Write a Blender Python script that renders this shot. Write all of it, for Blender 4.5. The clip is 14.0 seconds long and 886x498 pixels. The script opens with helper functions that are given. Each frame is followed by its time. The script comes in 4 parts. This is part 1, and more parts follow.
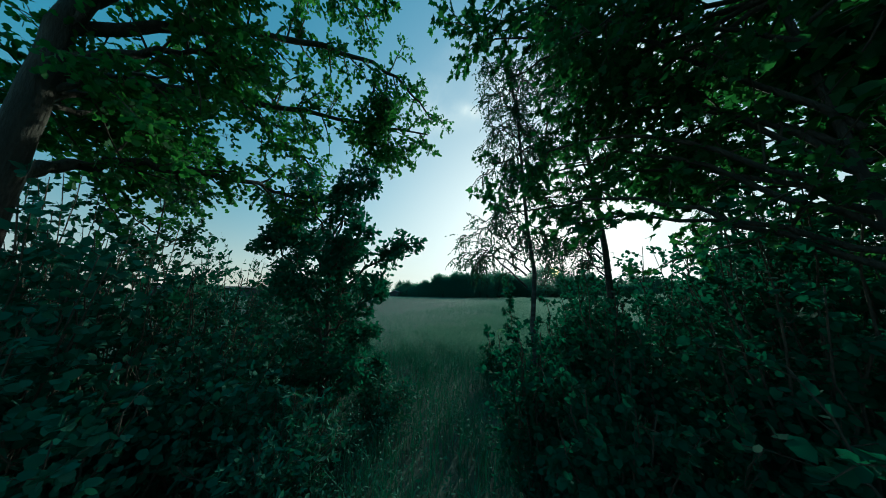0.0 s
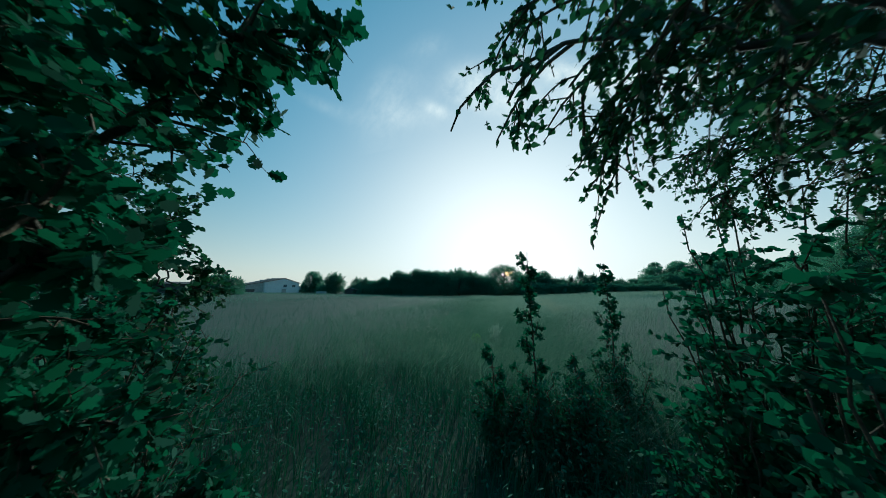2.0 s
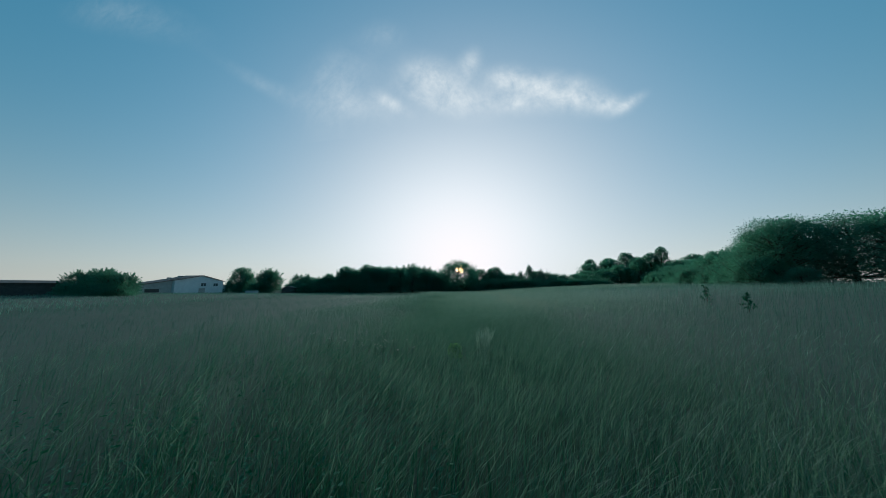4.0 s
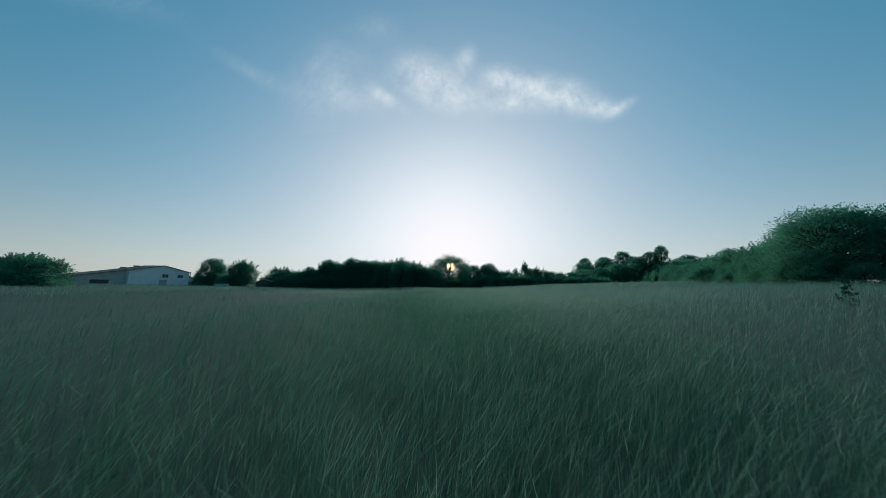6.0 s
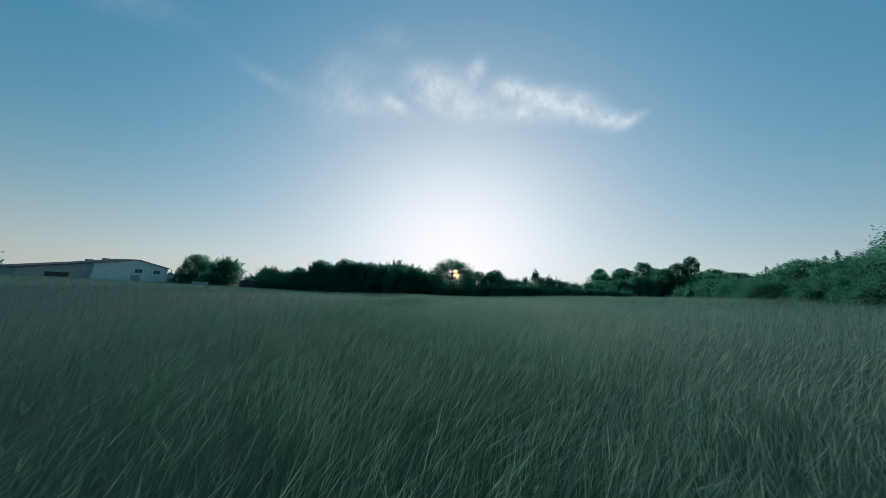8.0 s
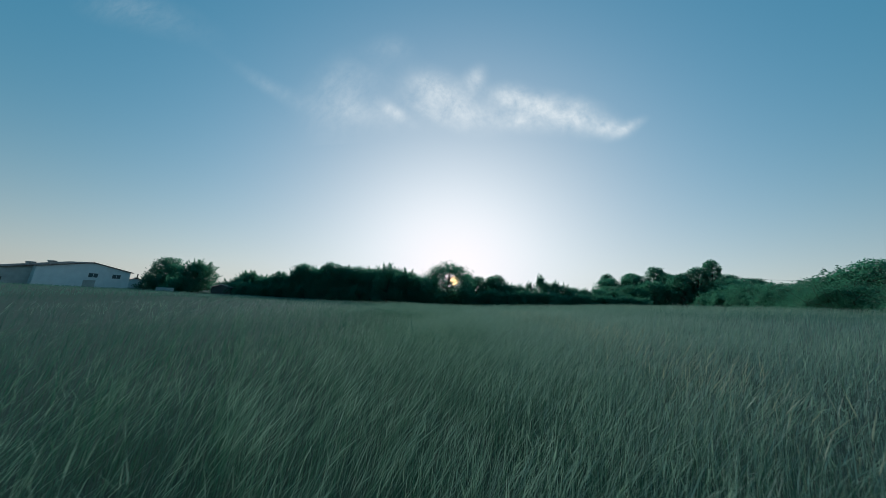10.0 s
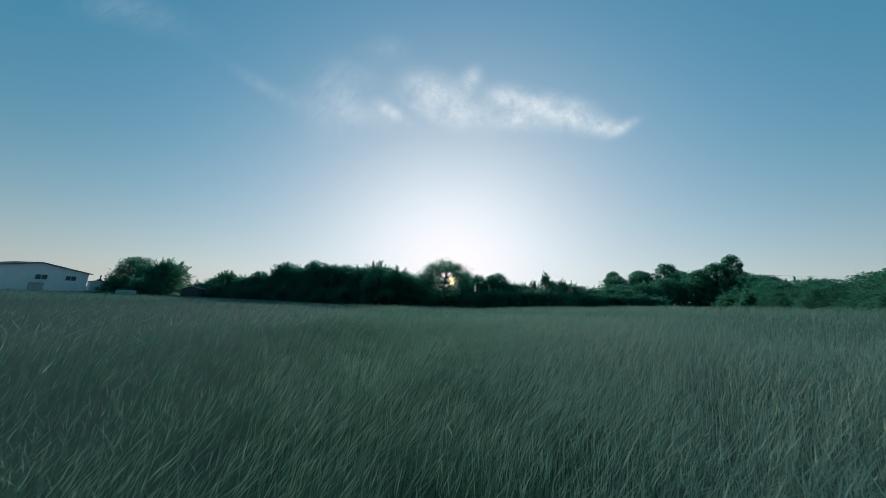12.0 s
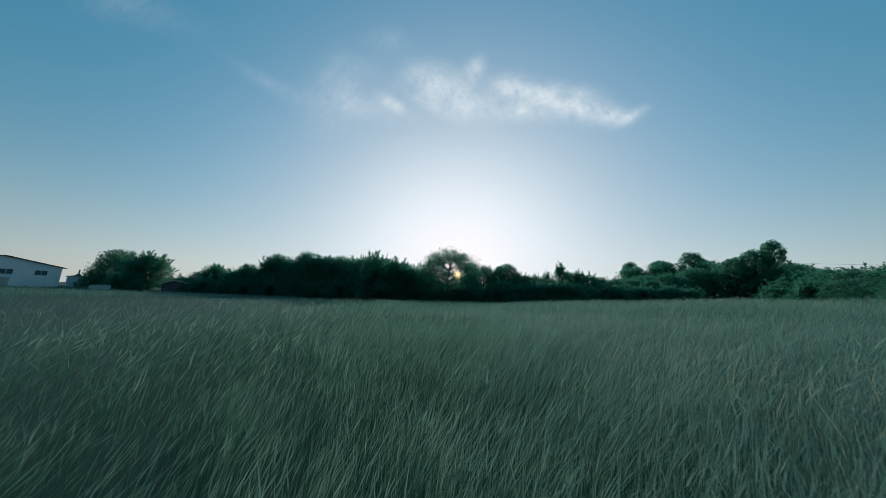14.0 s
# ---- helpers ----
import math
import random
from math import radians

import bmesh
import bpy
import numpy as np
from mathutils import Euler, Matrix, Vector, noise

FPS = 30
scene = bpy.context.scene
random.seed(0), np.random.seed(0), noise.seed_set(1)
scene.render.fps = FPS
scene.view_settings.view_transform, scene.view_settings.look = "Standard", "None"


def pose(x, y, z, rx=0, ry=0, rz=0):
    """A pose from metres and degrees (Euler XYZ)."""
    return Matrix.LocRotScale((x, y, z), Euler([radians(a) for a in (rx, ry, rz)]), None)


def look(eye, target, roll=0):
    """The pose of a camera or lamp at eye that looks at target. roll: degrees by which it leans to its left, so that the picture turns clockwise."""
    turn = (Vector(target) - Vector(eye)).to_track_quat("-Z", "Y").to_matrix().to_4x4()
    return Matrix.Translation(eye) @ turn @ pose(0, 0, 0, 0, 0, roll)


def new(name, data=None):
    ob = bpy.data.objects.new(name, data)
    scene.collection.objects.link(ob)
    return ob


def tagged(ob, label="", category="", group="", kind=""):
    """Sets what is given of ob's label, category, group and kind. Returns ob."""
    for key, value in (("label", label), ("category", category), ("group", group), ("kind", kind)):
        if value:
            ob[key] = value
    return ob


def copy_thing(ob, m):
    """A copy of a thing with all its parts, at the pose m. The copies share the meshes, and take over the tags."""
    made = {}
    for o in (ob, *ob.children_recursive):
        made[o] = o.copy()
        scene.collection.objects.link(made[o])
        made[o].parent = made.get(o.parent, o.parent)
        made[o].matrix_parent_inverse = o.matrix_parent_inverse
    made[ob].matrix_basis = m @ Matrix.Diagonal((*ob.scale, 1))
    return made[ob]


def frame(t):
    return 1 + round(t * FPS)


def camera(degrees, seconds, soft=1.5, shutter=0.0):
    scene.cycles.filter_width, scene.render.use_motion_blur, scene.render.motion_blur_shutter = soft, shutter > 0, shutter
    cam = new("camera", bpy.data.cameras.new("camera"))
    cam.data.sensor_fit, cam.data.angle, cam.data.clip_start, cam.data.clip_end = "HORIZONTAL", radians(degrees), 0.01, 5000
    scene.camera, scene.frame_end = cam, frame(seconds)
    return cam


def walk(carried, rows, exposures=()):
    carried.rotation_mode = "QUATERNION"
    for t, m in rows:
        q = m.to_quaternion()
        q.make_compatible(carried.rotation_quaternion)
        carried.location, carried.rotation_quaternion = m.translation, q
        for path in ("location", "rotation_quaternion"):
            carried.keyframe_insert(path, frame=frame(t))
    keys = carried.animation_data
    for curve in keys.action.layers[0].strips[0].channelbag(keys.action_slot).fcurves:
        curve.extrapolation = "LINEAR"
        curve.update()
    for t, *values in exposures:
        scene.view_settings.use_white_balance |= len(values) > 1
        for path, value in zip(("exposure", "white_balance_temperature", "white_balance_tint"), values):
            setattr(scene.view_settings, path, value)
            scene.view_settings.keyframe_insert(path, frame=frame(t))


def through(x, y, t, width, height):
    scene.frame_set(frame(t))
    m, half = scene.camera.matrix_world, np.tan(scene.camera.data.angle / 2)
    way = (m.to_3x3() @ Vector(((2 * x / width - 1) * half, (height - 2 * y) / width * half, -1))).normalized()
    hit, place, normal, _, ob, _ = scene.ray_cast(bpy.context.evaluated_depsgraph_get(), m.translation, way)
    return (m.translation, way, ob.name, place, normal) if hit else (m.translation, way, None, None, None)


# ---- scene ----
cam = camera(119.8, 14.0, soft=0.3, shutter=0.08)
PATH = [
    (0, (-2.193, 6.278, 2.401), (-2.973, 8.090, 2.730), -0.0),
    (0.5, (-2.509, 6.945, 2.323), (-3.262, 8.769, 2.646), 0.3),
    (1, (-2.840, 7.626, 2.262), (-3.539, 9.473, 2.579), 0.1),
    (1.5, (-3.132, 8.243, 2.250), (-3.736, 10.122, 2.571), 0.0),
    (2, (-3.449, 8.975, 2.274), (-3.940, 10.888, 2.589), 0.3),
    (2.5, (-3.772, 9.637, 2.326), (-4.145, 11.578, 2.634), -0.0),
    (3, (-4.065, 10.431, 2.334), (-4.331, 12.389, 2.642), -0.3),
    (5.5, (-5.139, 17.410, 1.442), (-5.195, 19.390, 1.718), 0.0),
    (6, (-5.151, 19.441, 1.591), (-5.209, 21.421, 1.868), 0.5),
    (6.5, (-5.210, 21.703, 1.691), (-5.276, 23.682, 1.974), 0.9),
    (7, (-4.969, 23.897, 1.702), (-5.048, 25.873, 1.999), 1.4),
    (7.5, (-4.563, 26.301, 1.644), (-4.655, 28.274, 1.957), 2.0),
    (8, (-4.255, 28.560, 1.619), (-4.359, 30.530, 1.949), 2.6),
    (10.5, (-3.620, 38.522, 1.786), (-3.712, 40.481, 2.176), 2.5),
    (11, (-3.567, 40.297, 1.846), (-3.651, 42.255, 2.241), 2.3),
    (11.5, (-3.542, 42.046, 1.870), (-3.620, 44.005, 2.264), 2.2),
    (12, (-3.456, 43.774, 1.932), (-3.536, 45.735, 2.316), 2.1),
    (12.5, (-3.361, 45.308, 1.850), (-3.452, 47.271, 2.223), 2.0),
    (13, (-3.310, 46.995, 1.853), (-3.414, 48.960, 2.211), 2.1),
    (13.5, (-3.321, 48.767, 1.828), (-3.437, 50.734, 2.173), 1.9),
    (14, (-3.405, 50.671, 1.816), (-3.520, 52.639, 2.155), 1.7),
]
walk(cam, [(t, look(eye, target, roll)) for t, eye, target, roll in PATH], [(0.0, 0.66, 5600, -22), (1.5, 0.6, 5450, -20), (2.5, 0.47, 5450, -17), (3.0, 0.38, 5550, -13), (5.5, 0.3, 5600, -10), (8.0, 0.32, 5600, -10), (14.0, 0.33, 5600, -10)])

# ---- light ----
SUN_DIR = Vector((0.0, 4000.0, 279.6)).normalized()
world = bpy.data.worlds.new("evening_sky")
scene.world = world
world.use_nodes = True
wn = world.node_tree.nodes
sky = wn.new("ShaderNodeTexSky")
sky.sky_type = 'NISHITA'
sky.sun_disc = False
sky.sun_elevation = radians(7.0)
sky.sun_rotation = 0.0
sky.altitude = 0.0
sky.air_density = 0.85
sky.dust_density = 3.5
sky.ozone_density = 4.0
sky_gamma = wn.new("ShaderNodeGamma")   # gamma compresses the sky's brightness range like a tone curve
sky_gamma.inputs[1].default_value = 0.4
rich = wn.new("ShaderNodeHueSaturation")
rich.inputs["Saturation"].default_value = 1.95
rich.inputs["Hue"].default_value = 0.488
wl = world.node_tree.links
wl.new(sky.outputs[0], sky_gamma.inputs[0])
clip_base = wn.new("ShaderNodeVectorMath")   # soft clip keeps the glow round the sun below white: c / (1 + k c)
clip_base.operation = 'MULTIPLY_ADD'
clip_base.inputs[1].default_value, clip_base.inputs[2].default_value = (0.28, 0.28, 0.28), (1, 1, 1)
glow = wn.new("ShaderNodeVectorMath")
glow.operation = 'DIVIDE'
wl.new(sky_gamma.outputs[0], clip_base.inputs[0])
wl.new(sky_gamma.outputs[0], glow.inputs[0])
wl.new(clip_base.outputs[0], glow.inputs[1])
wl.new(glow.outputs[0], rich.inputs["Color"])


def sky_math(kind, a, b):
    """One step of arithmetic on the sky's direction."""
    node = wn.new("ShaderNodeVectorMath" if kind == 'DOT_PRODUCT' else "ShaderNodeMath")
    node.operation = kind
    for socket, v in zip(node.inputs, (a, b)):
        if isinstance(v, bpy.types.NodeSocket):
            wl.new(v, socket)
        else:
            socket.default_value = v
    return node.outputs["Value"]


def sky_mix(fac, under, colour):
    node = wn.new("ShaderNodeMix")
    node.data_type = 'RGBA'
    wl.new(fac, node.inputs[0])
    wl.new(under, node.inputs[6])
    node.inputs[7].default_value = (*colour, 1)
    return node.outputs[2]


# ground haze pales the sky all round the horizon; a broad aureole stands round the low sun
way = wn.new("ShaderNodeTexCoord").outputs["Generated"]
low = sky_math('SUBTRACT', 1.0, sky_math('MAXIMUM', sky_math('DOT_PRODUCT', way, (0, 0, 1)), 0.0))
haze = sky_math('MULTIPLY', sky_math('POWER', low, 6.0), 0.7)
near_sun = sky_math('MAXIMUM', sky_math('DOT_PRODUCT', way, tuple(SUN_DIR)), 0.0)
aureole = sky_math('MULTIPLY', sky_math('POWER', near_sun, 7.0), 0.72)
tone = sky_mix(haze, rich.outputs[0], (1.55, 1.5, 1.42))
tone = sky_mix(aureole, tone, (1.85, 1.87, 2.08))
core = sky_math('MULTIPLY', sky_math('POWER', near_sun, 32.0), 0.7)
tone = sky_mix(core, tone, (2.42, 2.0, 1.97))
wash = wn.new("ShaderNodeVectorMath")   # slight red tint that offsets the cooler white balance
wash.operation = 'MULTIPLY'
wash.inputs[1].default_value = (1.07, 0.96, 0.95)
wl.new(tone, wash.inputs[0])
dim = wn.new("ShaderNodeMapRange")   # clear sky dims gently away from the sun
dim.interpolation_type = 'SMOOTHSTEP'
for socket, v in zip(dim.inputs[1:5], (0.3, 0.75, 0.82, 1.0)):
    socket.default_value = v
wl.new(near_sun, dim.inputs[0])
dimmed = wn.new("ShaderNodeVectorMath")
dimmed.operation = 'SCALE'
wl.new(wash.outputs[0], dimmed.inputs[0]), wl.new(dim.outputs[0], dimmed.inputs["Scale"])
wl.new(dimmed.outputs[0], wn["Background"].inputs[0])
wn["Background"].inputs[1].default_value = 0.4

sun_lamp = bpy.data.lights.new("sun_light", "SUN")
sun_lamp.energy = 1.8
sun_lamp.angle = radians(1.5)
sun_lamp.color = (1.0, 0.94, 0.86)
sun_ob = new("sun_light", sun_lamp)
sun_ob.rotation_euler = Vector((0.0, -1.0, -math.tan(radians(20)))).to_track_quat("-Z", "Y").to_euler()

# ---- materials ----
def nodes_of(name):
    m = bpy.data.materials.new(name)
    m.use_nodes = True
    return m, m.node_tree.nodes, m.node_tree.links


def ramp_node(n, stops):
    r = n.new("ShaderNodeValToRGB")
    while len(r.color_ramp.elements) < len(stops):
        r.color_ramp.elements.new(0.5)
    for e, (p, c) in zip(r.color_ramp.elements, stops):
        e.position, e.color = p, (*c, 1)
    return r


def surface(name, stops, scale=4.0, rough=0.8, bump=0.2, fine=40.0, metal=0.0, stretch=(1, 1, 1)):
    """A solid surface: large mottling, fine grain and relief."""
    m, n, l = nodes_of(name)
    b = n["Principled BSDF"]
    tc = n.new("ShaderNodeTexCoord")
    mp = n.new("ShaderNodeMapping")
    mp.inputs["Scale"].default_value = stretch
    l.new(tc.outputs["Object"], mp.inputs[0])
    big = n.new("ShaderNodeTexNoise")
    big.inputs["Scale"].default_value, big.inputs["Detail"].default_value = scale, 6
    small = n.new("ShaderNodeTexNoise")
    small.inputs["Scale"].default_value, small.inputs["Detail"].default_value = fine, 4
    l.new(mp.outputs[0], big.inputs[0]), l.new(mp.outputs[0], small.inputs[0])
    mix = n.new("ShaderNodeMix")
    mix.inputs[0].default_value = 0.35
    l.new(big.outputs[0], mix.inputs[2]), l.new(small.outputs[0], mix.inputs[3])
    r = ramp_node(n, stops)
    l.new(mix.outputs[0], r.inputs[0]), l.new(r.outputs[0], b.inputs["Base Color"])
    b.inputs["Roughness"].default_value, b.inputs["Metallic"].default_value = rough, metal
    bp = n.new("ShaderNodeBump")
    bp.inputs["Strength"].default_value, bp.inputs["Distance"].default_value = bump, 0.02
    l.new(small.outputs[0], bp.inputs["Height"]), l.new(bp.outputs[0], b.inputs["Normal"])
    return m


def leafy(name, stops, through=0.35, rough=0.62, back=(0.9, 1.15, 0.75), drift=0.45, head=(), sheen=0.3):
    """Leaves or blades: each island has its own tint; part of the light passes through."""
    m, n, l = nodes_of(name)
    b = n["Principled BSDF"]
    geo = n.new("ShaderNodeNewGeometry")
    tc = n.new("ShaderNodeTexCoord")
    nz = n.new("ShaderNodeTexNoise")
    nz.inputs["Scale"].default_value, nz.inputs["Detail"].default_value = 0.7, 3
    l.new(tc.outputs["Object"], nz.inputs[0])
    mix = n.new("ShaderNodeMix")
    mix.inputs[0].default_value = drift
    l.new(geo.outputs["Random Per Island"], mix.inputs[2]), l.new(nz.outputs[0], mix.inputs[3])
    r = ramp_node(n, stops)
    l.new(mix.outputs[0], r.inputs[0])
    paint = r.outputs[0]
    if head:   # seed heads bleach to straw
        hr = ramp_node(n, head)
        l.new(mix.outputs[0], hr.inputs[0])
        ripe = n.new("ShaderNodeAttribute")
        ripe.attribute_name = "seed_head"
        pick = n.new("ShaderNodeMix")
        pick.data_type = 'RGBA'
        l.new(ripe.outputs["Fac"], pick.inputs[0]), l.new(r.outputs[0], pick.inputs[6]), l.new(hr.outputs[0], pick.inputs[7])
        paint = pick.outputs[2]
    l.new(paint, b.inputs["Base Color"])
    b.inputs["Roughness"].default_value = rough
    b.inputs["Specular IOR Level"].default_value = sheen
    tr = n.new("ShaderNodeBsdfTranslucent")
    tint = n.new("ShaderNodeMix")
    tint.data_type, tint.blend_type = 'RGBA', 'MULTIPLY'
    tint.inputs[0].default_value = 1.0
    l.new(paint, tint.inputs[6])
    tint.inputs[7].default_value = (*back, 1)
    l.new(tint.outputs[2], tr.inputs[0])
    ms = n.new("ShaderNodeMixShader")
    ms.inputs[0].default_value = through
    l.new(b.outputs[0], ms.inputs[1]), l.new(tr.outputs[0], ms.inputs[2])
    l.new(ms.outputs[0], n["Material Output"].inputs[0])
    return m


M_SOIL = surface("meadow_soil", [(0.3, (0.014, 0.032, 0.02)), (0.7, (0.028, 0.052, 0.032))], 0.6, 0.95, 0.6, 14.0)
M_BARK = surface("oak_bark", [(0.3, (0.022, 0.018, 0.013)), (0.7, (0.07, 0.058, 0.042))], 7, 0.95, 0.9, 60, stretch=(1, 1, 0.25))
# birch bark painted dark, in place of the shade on backlit trunks
M_BIRCH = surface("shaded_birch_bark", [(0.38, (0.016, 0.016, 0.014)), (0.5, (0.045, 0.043, 0.038)), (0.75, (0.11, 0.106, 0.098))], 9, 0.8, 0.4, 30, stretch=(0.5, 0.5, 2.5))
M_TWIG = surface("twig_bark", [(0.3, (0.04, 0.03, 0.02)), (0.7, (0.1, 0.075, 0.05))], 20, 0.9, 0.3, 90)
M_OAK = leafy("oak_leaf", [(0.2, (0.034, 0.110, 0.034)), (0.55, (0.059, 0.165, 0.054)), (0.85, (0.097, 0.209, 0.071))], 0.6, back=(1.0, 1.25, 0.6))
# darker than the oak leaf: shade is put into this leaf colour
M_DARKLEAF = leafy("dark_broad_leaf", [(0.2, (0.022, 0.088, 0.056)), (0.55, (0.033, 0.118, 0.072)), (0.85, (0.045, 0.144, 0.085))], 0.48, 0.85, back=(0.7, 1.05, 0.8), sheen=0.1)
# lighter, yellower leaf colour stands in for light coming through the canopy
M_CANOPY = leafy("lit_maple_leaf", [(0.2, (0.03, 0.098, 0.038)), (0.55, (0.05, 0.145, 0.055)), (0.85, (0.08, 0.185, 0.07))], 0.6, back=(0.95, 1.25, 0.65))
M_BIRCHLEAF = leafy("birch_leaf", [(0.2, (0.02, 0.068, 0.036)), (0.55, (0.036, 0.104, 0.058)), (0.85, (0.058, 0.136, 0.078))])
# paler, bluer leaf colour stands in for the haze before far trees
M_FARHAZE = leafy("hazed_far_leaf", [(0.2, (0.052, 0.135, 0.106)), (0.55, (0.08, 0.18, 0.143)), (0.85, (0.12, 0.226, 0.175))], 0.75, 0.5, back=(1.05, 1.3, 0.95), sheen=0.5)
M_HERB = leafy("herb_leaf", [(0.2, (0.02, 0.092, 0.056)), (0.55, (0.036, 0.130, 0.083)), (0.85, (0.06, 0.162, 0.115))], 0.22, 0.8, sheen=0.15)
M_GRASS = leafy("hay_grass", [(0.15, (0.08, 0.165, 0.128)), (0.45, (0.122, 0.218, 0.175)), (0.7, (0.172, 0.276, 0.228)), (0.9, (0.235, 0.345, 0.29))], 0.4, 0.6, (1.05, 1.08, 0.95), 0.3)
M_HAY = leafy("ripe_hay", [(0.15, (0.056, 0.128, 0.086)), (0.5, (0.082, 0.168, 0.114)), (0.9, (0.12, 0.21, 0.148))], 0.5, 0.6, (1.05, 1.08, 0.95), 0.3,
              head=[(0.15, (0.15, 0.22, 0.17)), (0.5, (0.22, 0.3, 0.235)), (0.9, (0.31, 0.39, 0.315))])
M_GREENHAY = leafy("green_hay", [(0.15, (0.04, 0.11, 0.078)), (0.5, (0.058, 0.143, 0.1)), (0.9, (0.085, 0.178, 0.128))], 0.5, 0.65, (1.0, 1.1, 0.9), 0.3,
                   head=[(0.15, (0.085, 0.15, 0.116)), (0.5, (0.125, 0.2, 0.157)), (0.9, (0.19, 0.27, 0.215))])
M_STRAW = leafy("bleached_straw", [(0.2, (0.2, 0.28, 0.225)), (0.6, (0.28, 0.37, 0.3)), (0.9, (0.38, 0.47, 0.39))], 0.45, 0.6, (1, 1, 0.9))
M_SWARD = leafy("green_sward", [(0.15, (0.036, 0.1, 0.074)), (0.5, (0.062, 0.138, 0.105)), (0.9, (0.105, 0.195, 0.152))], 0.4, 0.6, (1.05, 1.08, 0.95), 0.3)
M_PLUME = leafy("sunlit_plume", [(0.2, (0.3, 0.31, 0.23)), (0.8, (0.45, 0.44, 0.33))], 0.45, 0.6, (1, 1, 0.85))
M_UNDER = leafy("low_grass", [(0.2, (0.03, 0.08, 0.052)), (0.6, (0.044, 0.1, 0.067)), (0.9, (0.064, 0.126, 0.086))], 0.4, 0.6)
M_PLASTER = surface("white_render", [(0.25, (0.55, 0.57, 0.58)), (0.7, (0.72, 0.73, 0.73))], 0.7, 0.85, 0.15, 12)
M_CONC = surface("weathered_concrete", [(0.3, (0.3, 0.3, 0.28)), (0.7, (0.45, 0.44, 0.42))], 1.2, 0.9, 0.3, 18)
M_ROOF = surface("dark_roof_sheet", [(0.3, (0.05, 0.035, 0.03)), (0.7, (0.1, 0.07, 0.06))], 1.5, 0.7, 0.3, 20)
M_DARKWOOD = surface("dark_boards", [(0.3, (0.03, 0.03, 0.03)), (0.7, (0.08, 0.075, 0.07))], 2.0, 0.85, 0.3, 25)
M_FRAME = surface("white_frame", [(0.3, (0.55, 0.56, 0.56)), (0.7, (0.7, 0.7, 0.7))], 3, 0.5, 0.1, 30)
M_METAL = surface("zinc_sheet", [(0.3, (0.2, 0.21, 0.22)), (0.7, (0.34, 0.35, 0.36))], 3, 0.45, 0.1, 30, metal=0.7)
M_GLASS, gn, gl = nodes_of("window_glass")
gn["Principled BSDF"].inputs["Base Color"].default_value = (0.09, 0.11, 0.12, 1)
gn["Principled BSDF"].inputs["Roughness"].default_value = 0.08
M_FRESH = leafy("thistle_leaf", [(0.2, (0.13, 0.25, 0.1)), (0.8, (0.19, 0.31, 0.14))], 0.55, back=(1.1, 1.2, 0.7))
M_FLOWER = leafy("white_petals", [(0.2, (0.25, 0.27, 0.24)), (0.8, (0.36, 0.37, 0.33))], 0.3, 0.7, (1, 1, 1))

# ---- mesh helpers ----
def put_mesh(name, verts, sizes, loops, material, parent=None, label="", kind="", smooth=False):
    """One mesh object from flat arrays: vertices, the corners of each face, and the corner list."""
    me = bpy.data.meshes.new(name)
    verts, sizes, loops = np.asarray(verts, np.float32), np.asarray(sizes, np.int32), np.asarray(loops, np.int32)
    me.vertices.add(len(verts))
    me.vertices.foreach_set("co", verts.ravel())
    me.loops.add(len(loops))
    me.loops.foreach_set("vertex_index", loops)
    me.polygons.add(len(sizes))
    starts = np.concatenate([[0], np.cumsum(sizes)[:-1]]).astype(np.int32)
    me.polygons.foreach_set("loop_start", starts)
    me.update(calc_edges=True)
    if smooth:
        me.polygons.foreach_set("use_smooth", np.ones(len(sizes), bool))
    me.materials.append(material)
    ob = new(name, me)
    ob.parent = parent
    return tagged(ob, label, kind=kind)


def part(name, bm, material, parent=None, label=""):
    me = bpy.data.meshes.new(name)
    bm.to_mesh(me)
    bm.free()
    me.materials.append(material)
    ob = new(name, me)
    ob.parent = parent
    return tagged(ob, label)


def box(bm, x0, x1, y0, y1, z0, z1, bevel=0.0):
    r = bmesh.ops.create_cube(bm, size=1.0)
    for v in r["verts"]:
        v.co = Vector(((x0 + x1) / 2 + v.co.x * (x1 - x0), (y0 + y1) / 2 + v.co.y * (y1 - y0), (z0 + z1) / 2 + v.co.z * (z1 - z0)))
    if bevel:
        bmesh.ops.bevel(bm, geom=list({e for v in r["verts"] for e in v.link_edges}), offset=bevel, segments=1, affect='EDGES')
    return bm


def thing(name, at, label, category, group="", kind=""):
    ob = new(name)
    ob.location = at
    ob.empty_display_size = 0.2
    return tagged(ob, label, category, group, kind)


LEAF_OAK = np.array([(0, 0), (0.1, 0.12), (0.24, 0.2), (0.17, 0.34), (0.33, 0.46), (0.22, 0.58), (0.34, 0.74), (0.18, 0.84), (0.12, 0.98),
                     (-0.12, 0.98), (-0.18, 0.84), (-0.34, 0.74), (-0.22, 0.58), (-0.33, 0.46), (-0.17, 0.34), (-0.24, 0.2), (-0.1, 0.12)])
LEAF_LOBED = np.array([(0, 0), (0.28, 0.3), (0.2, 0.5), (0.36, 0.72), (0.12, 1.0), (-0.12, 1.0), (-0.36, 0.72), (-0.2, 0.5), (-0.28, 0.3)])
LEAF_MAPLE = np.array([(0, 0), (0.44, 0.02), (0.34, 0.26), (0.56, 0.5), (0.24, 0.56), (0, 1.05), (-0.24, 0.56), (-0.56, 0.5), (-0.34, 0.26), (-0.44, 0.02)])
LEAF_ROUND = np.array([(0, 0), (0.36, 0.22), (0.34, 0.66), (0, 1.0), (-0.34, 0.66), (-0.36, 0.22)])
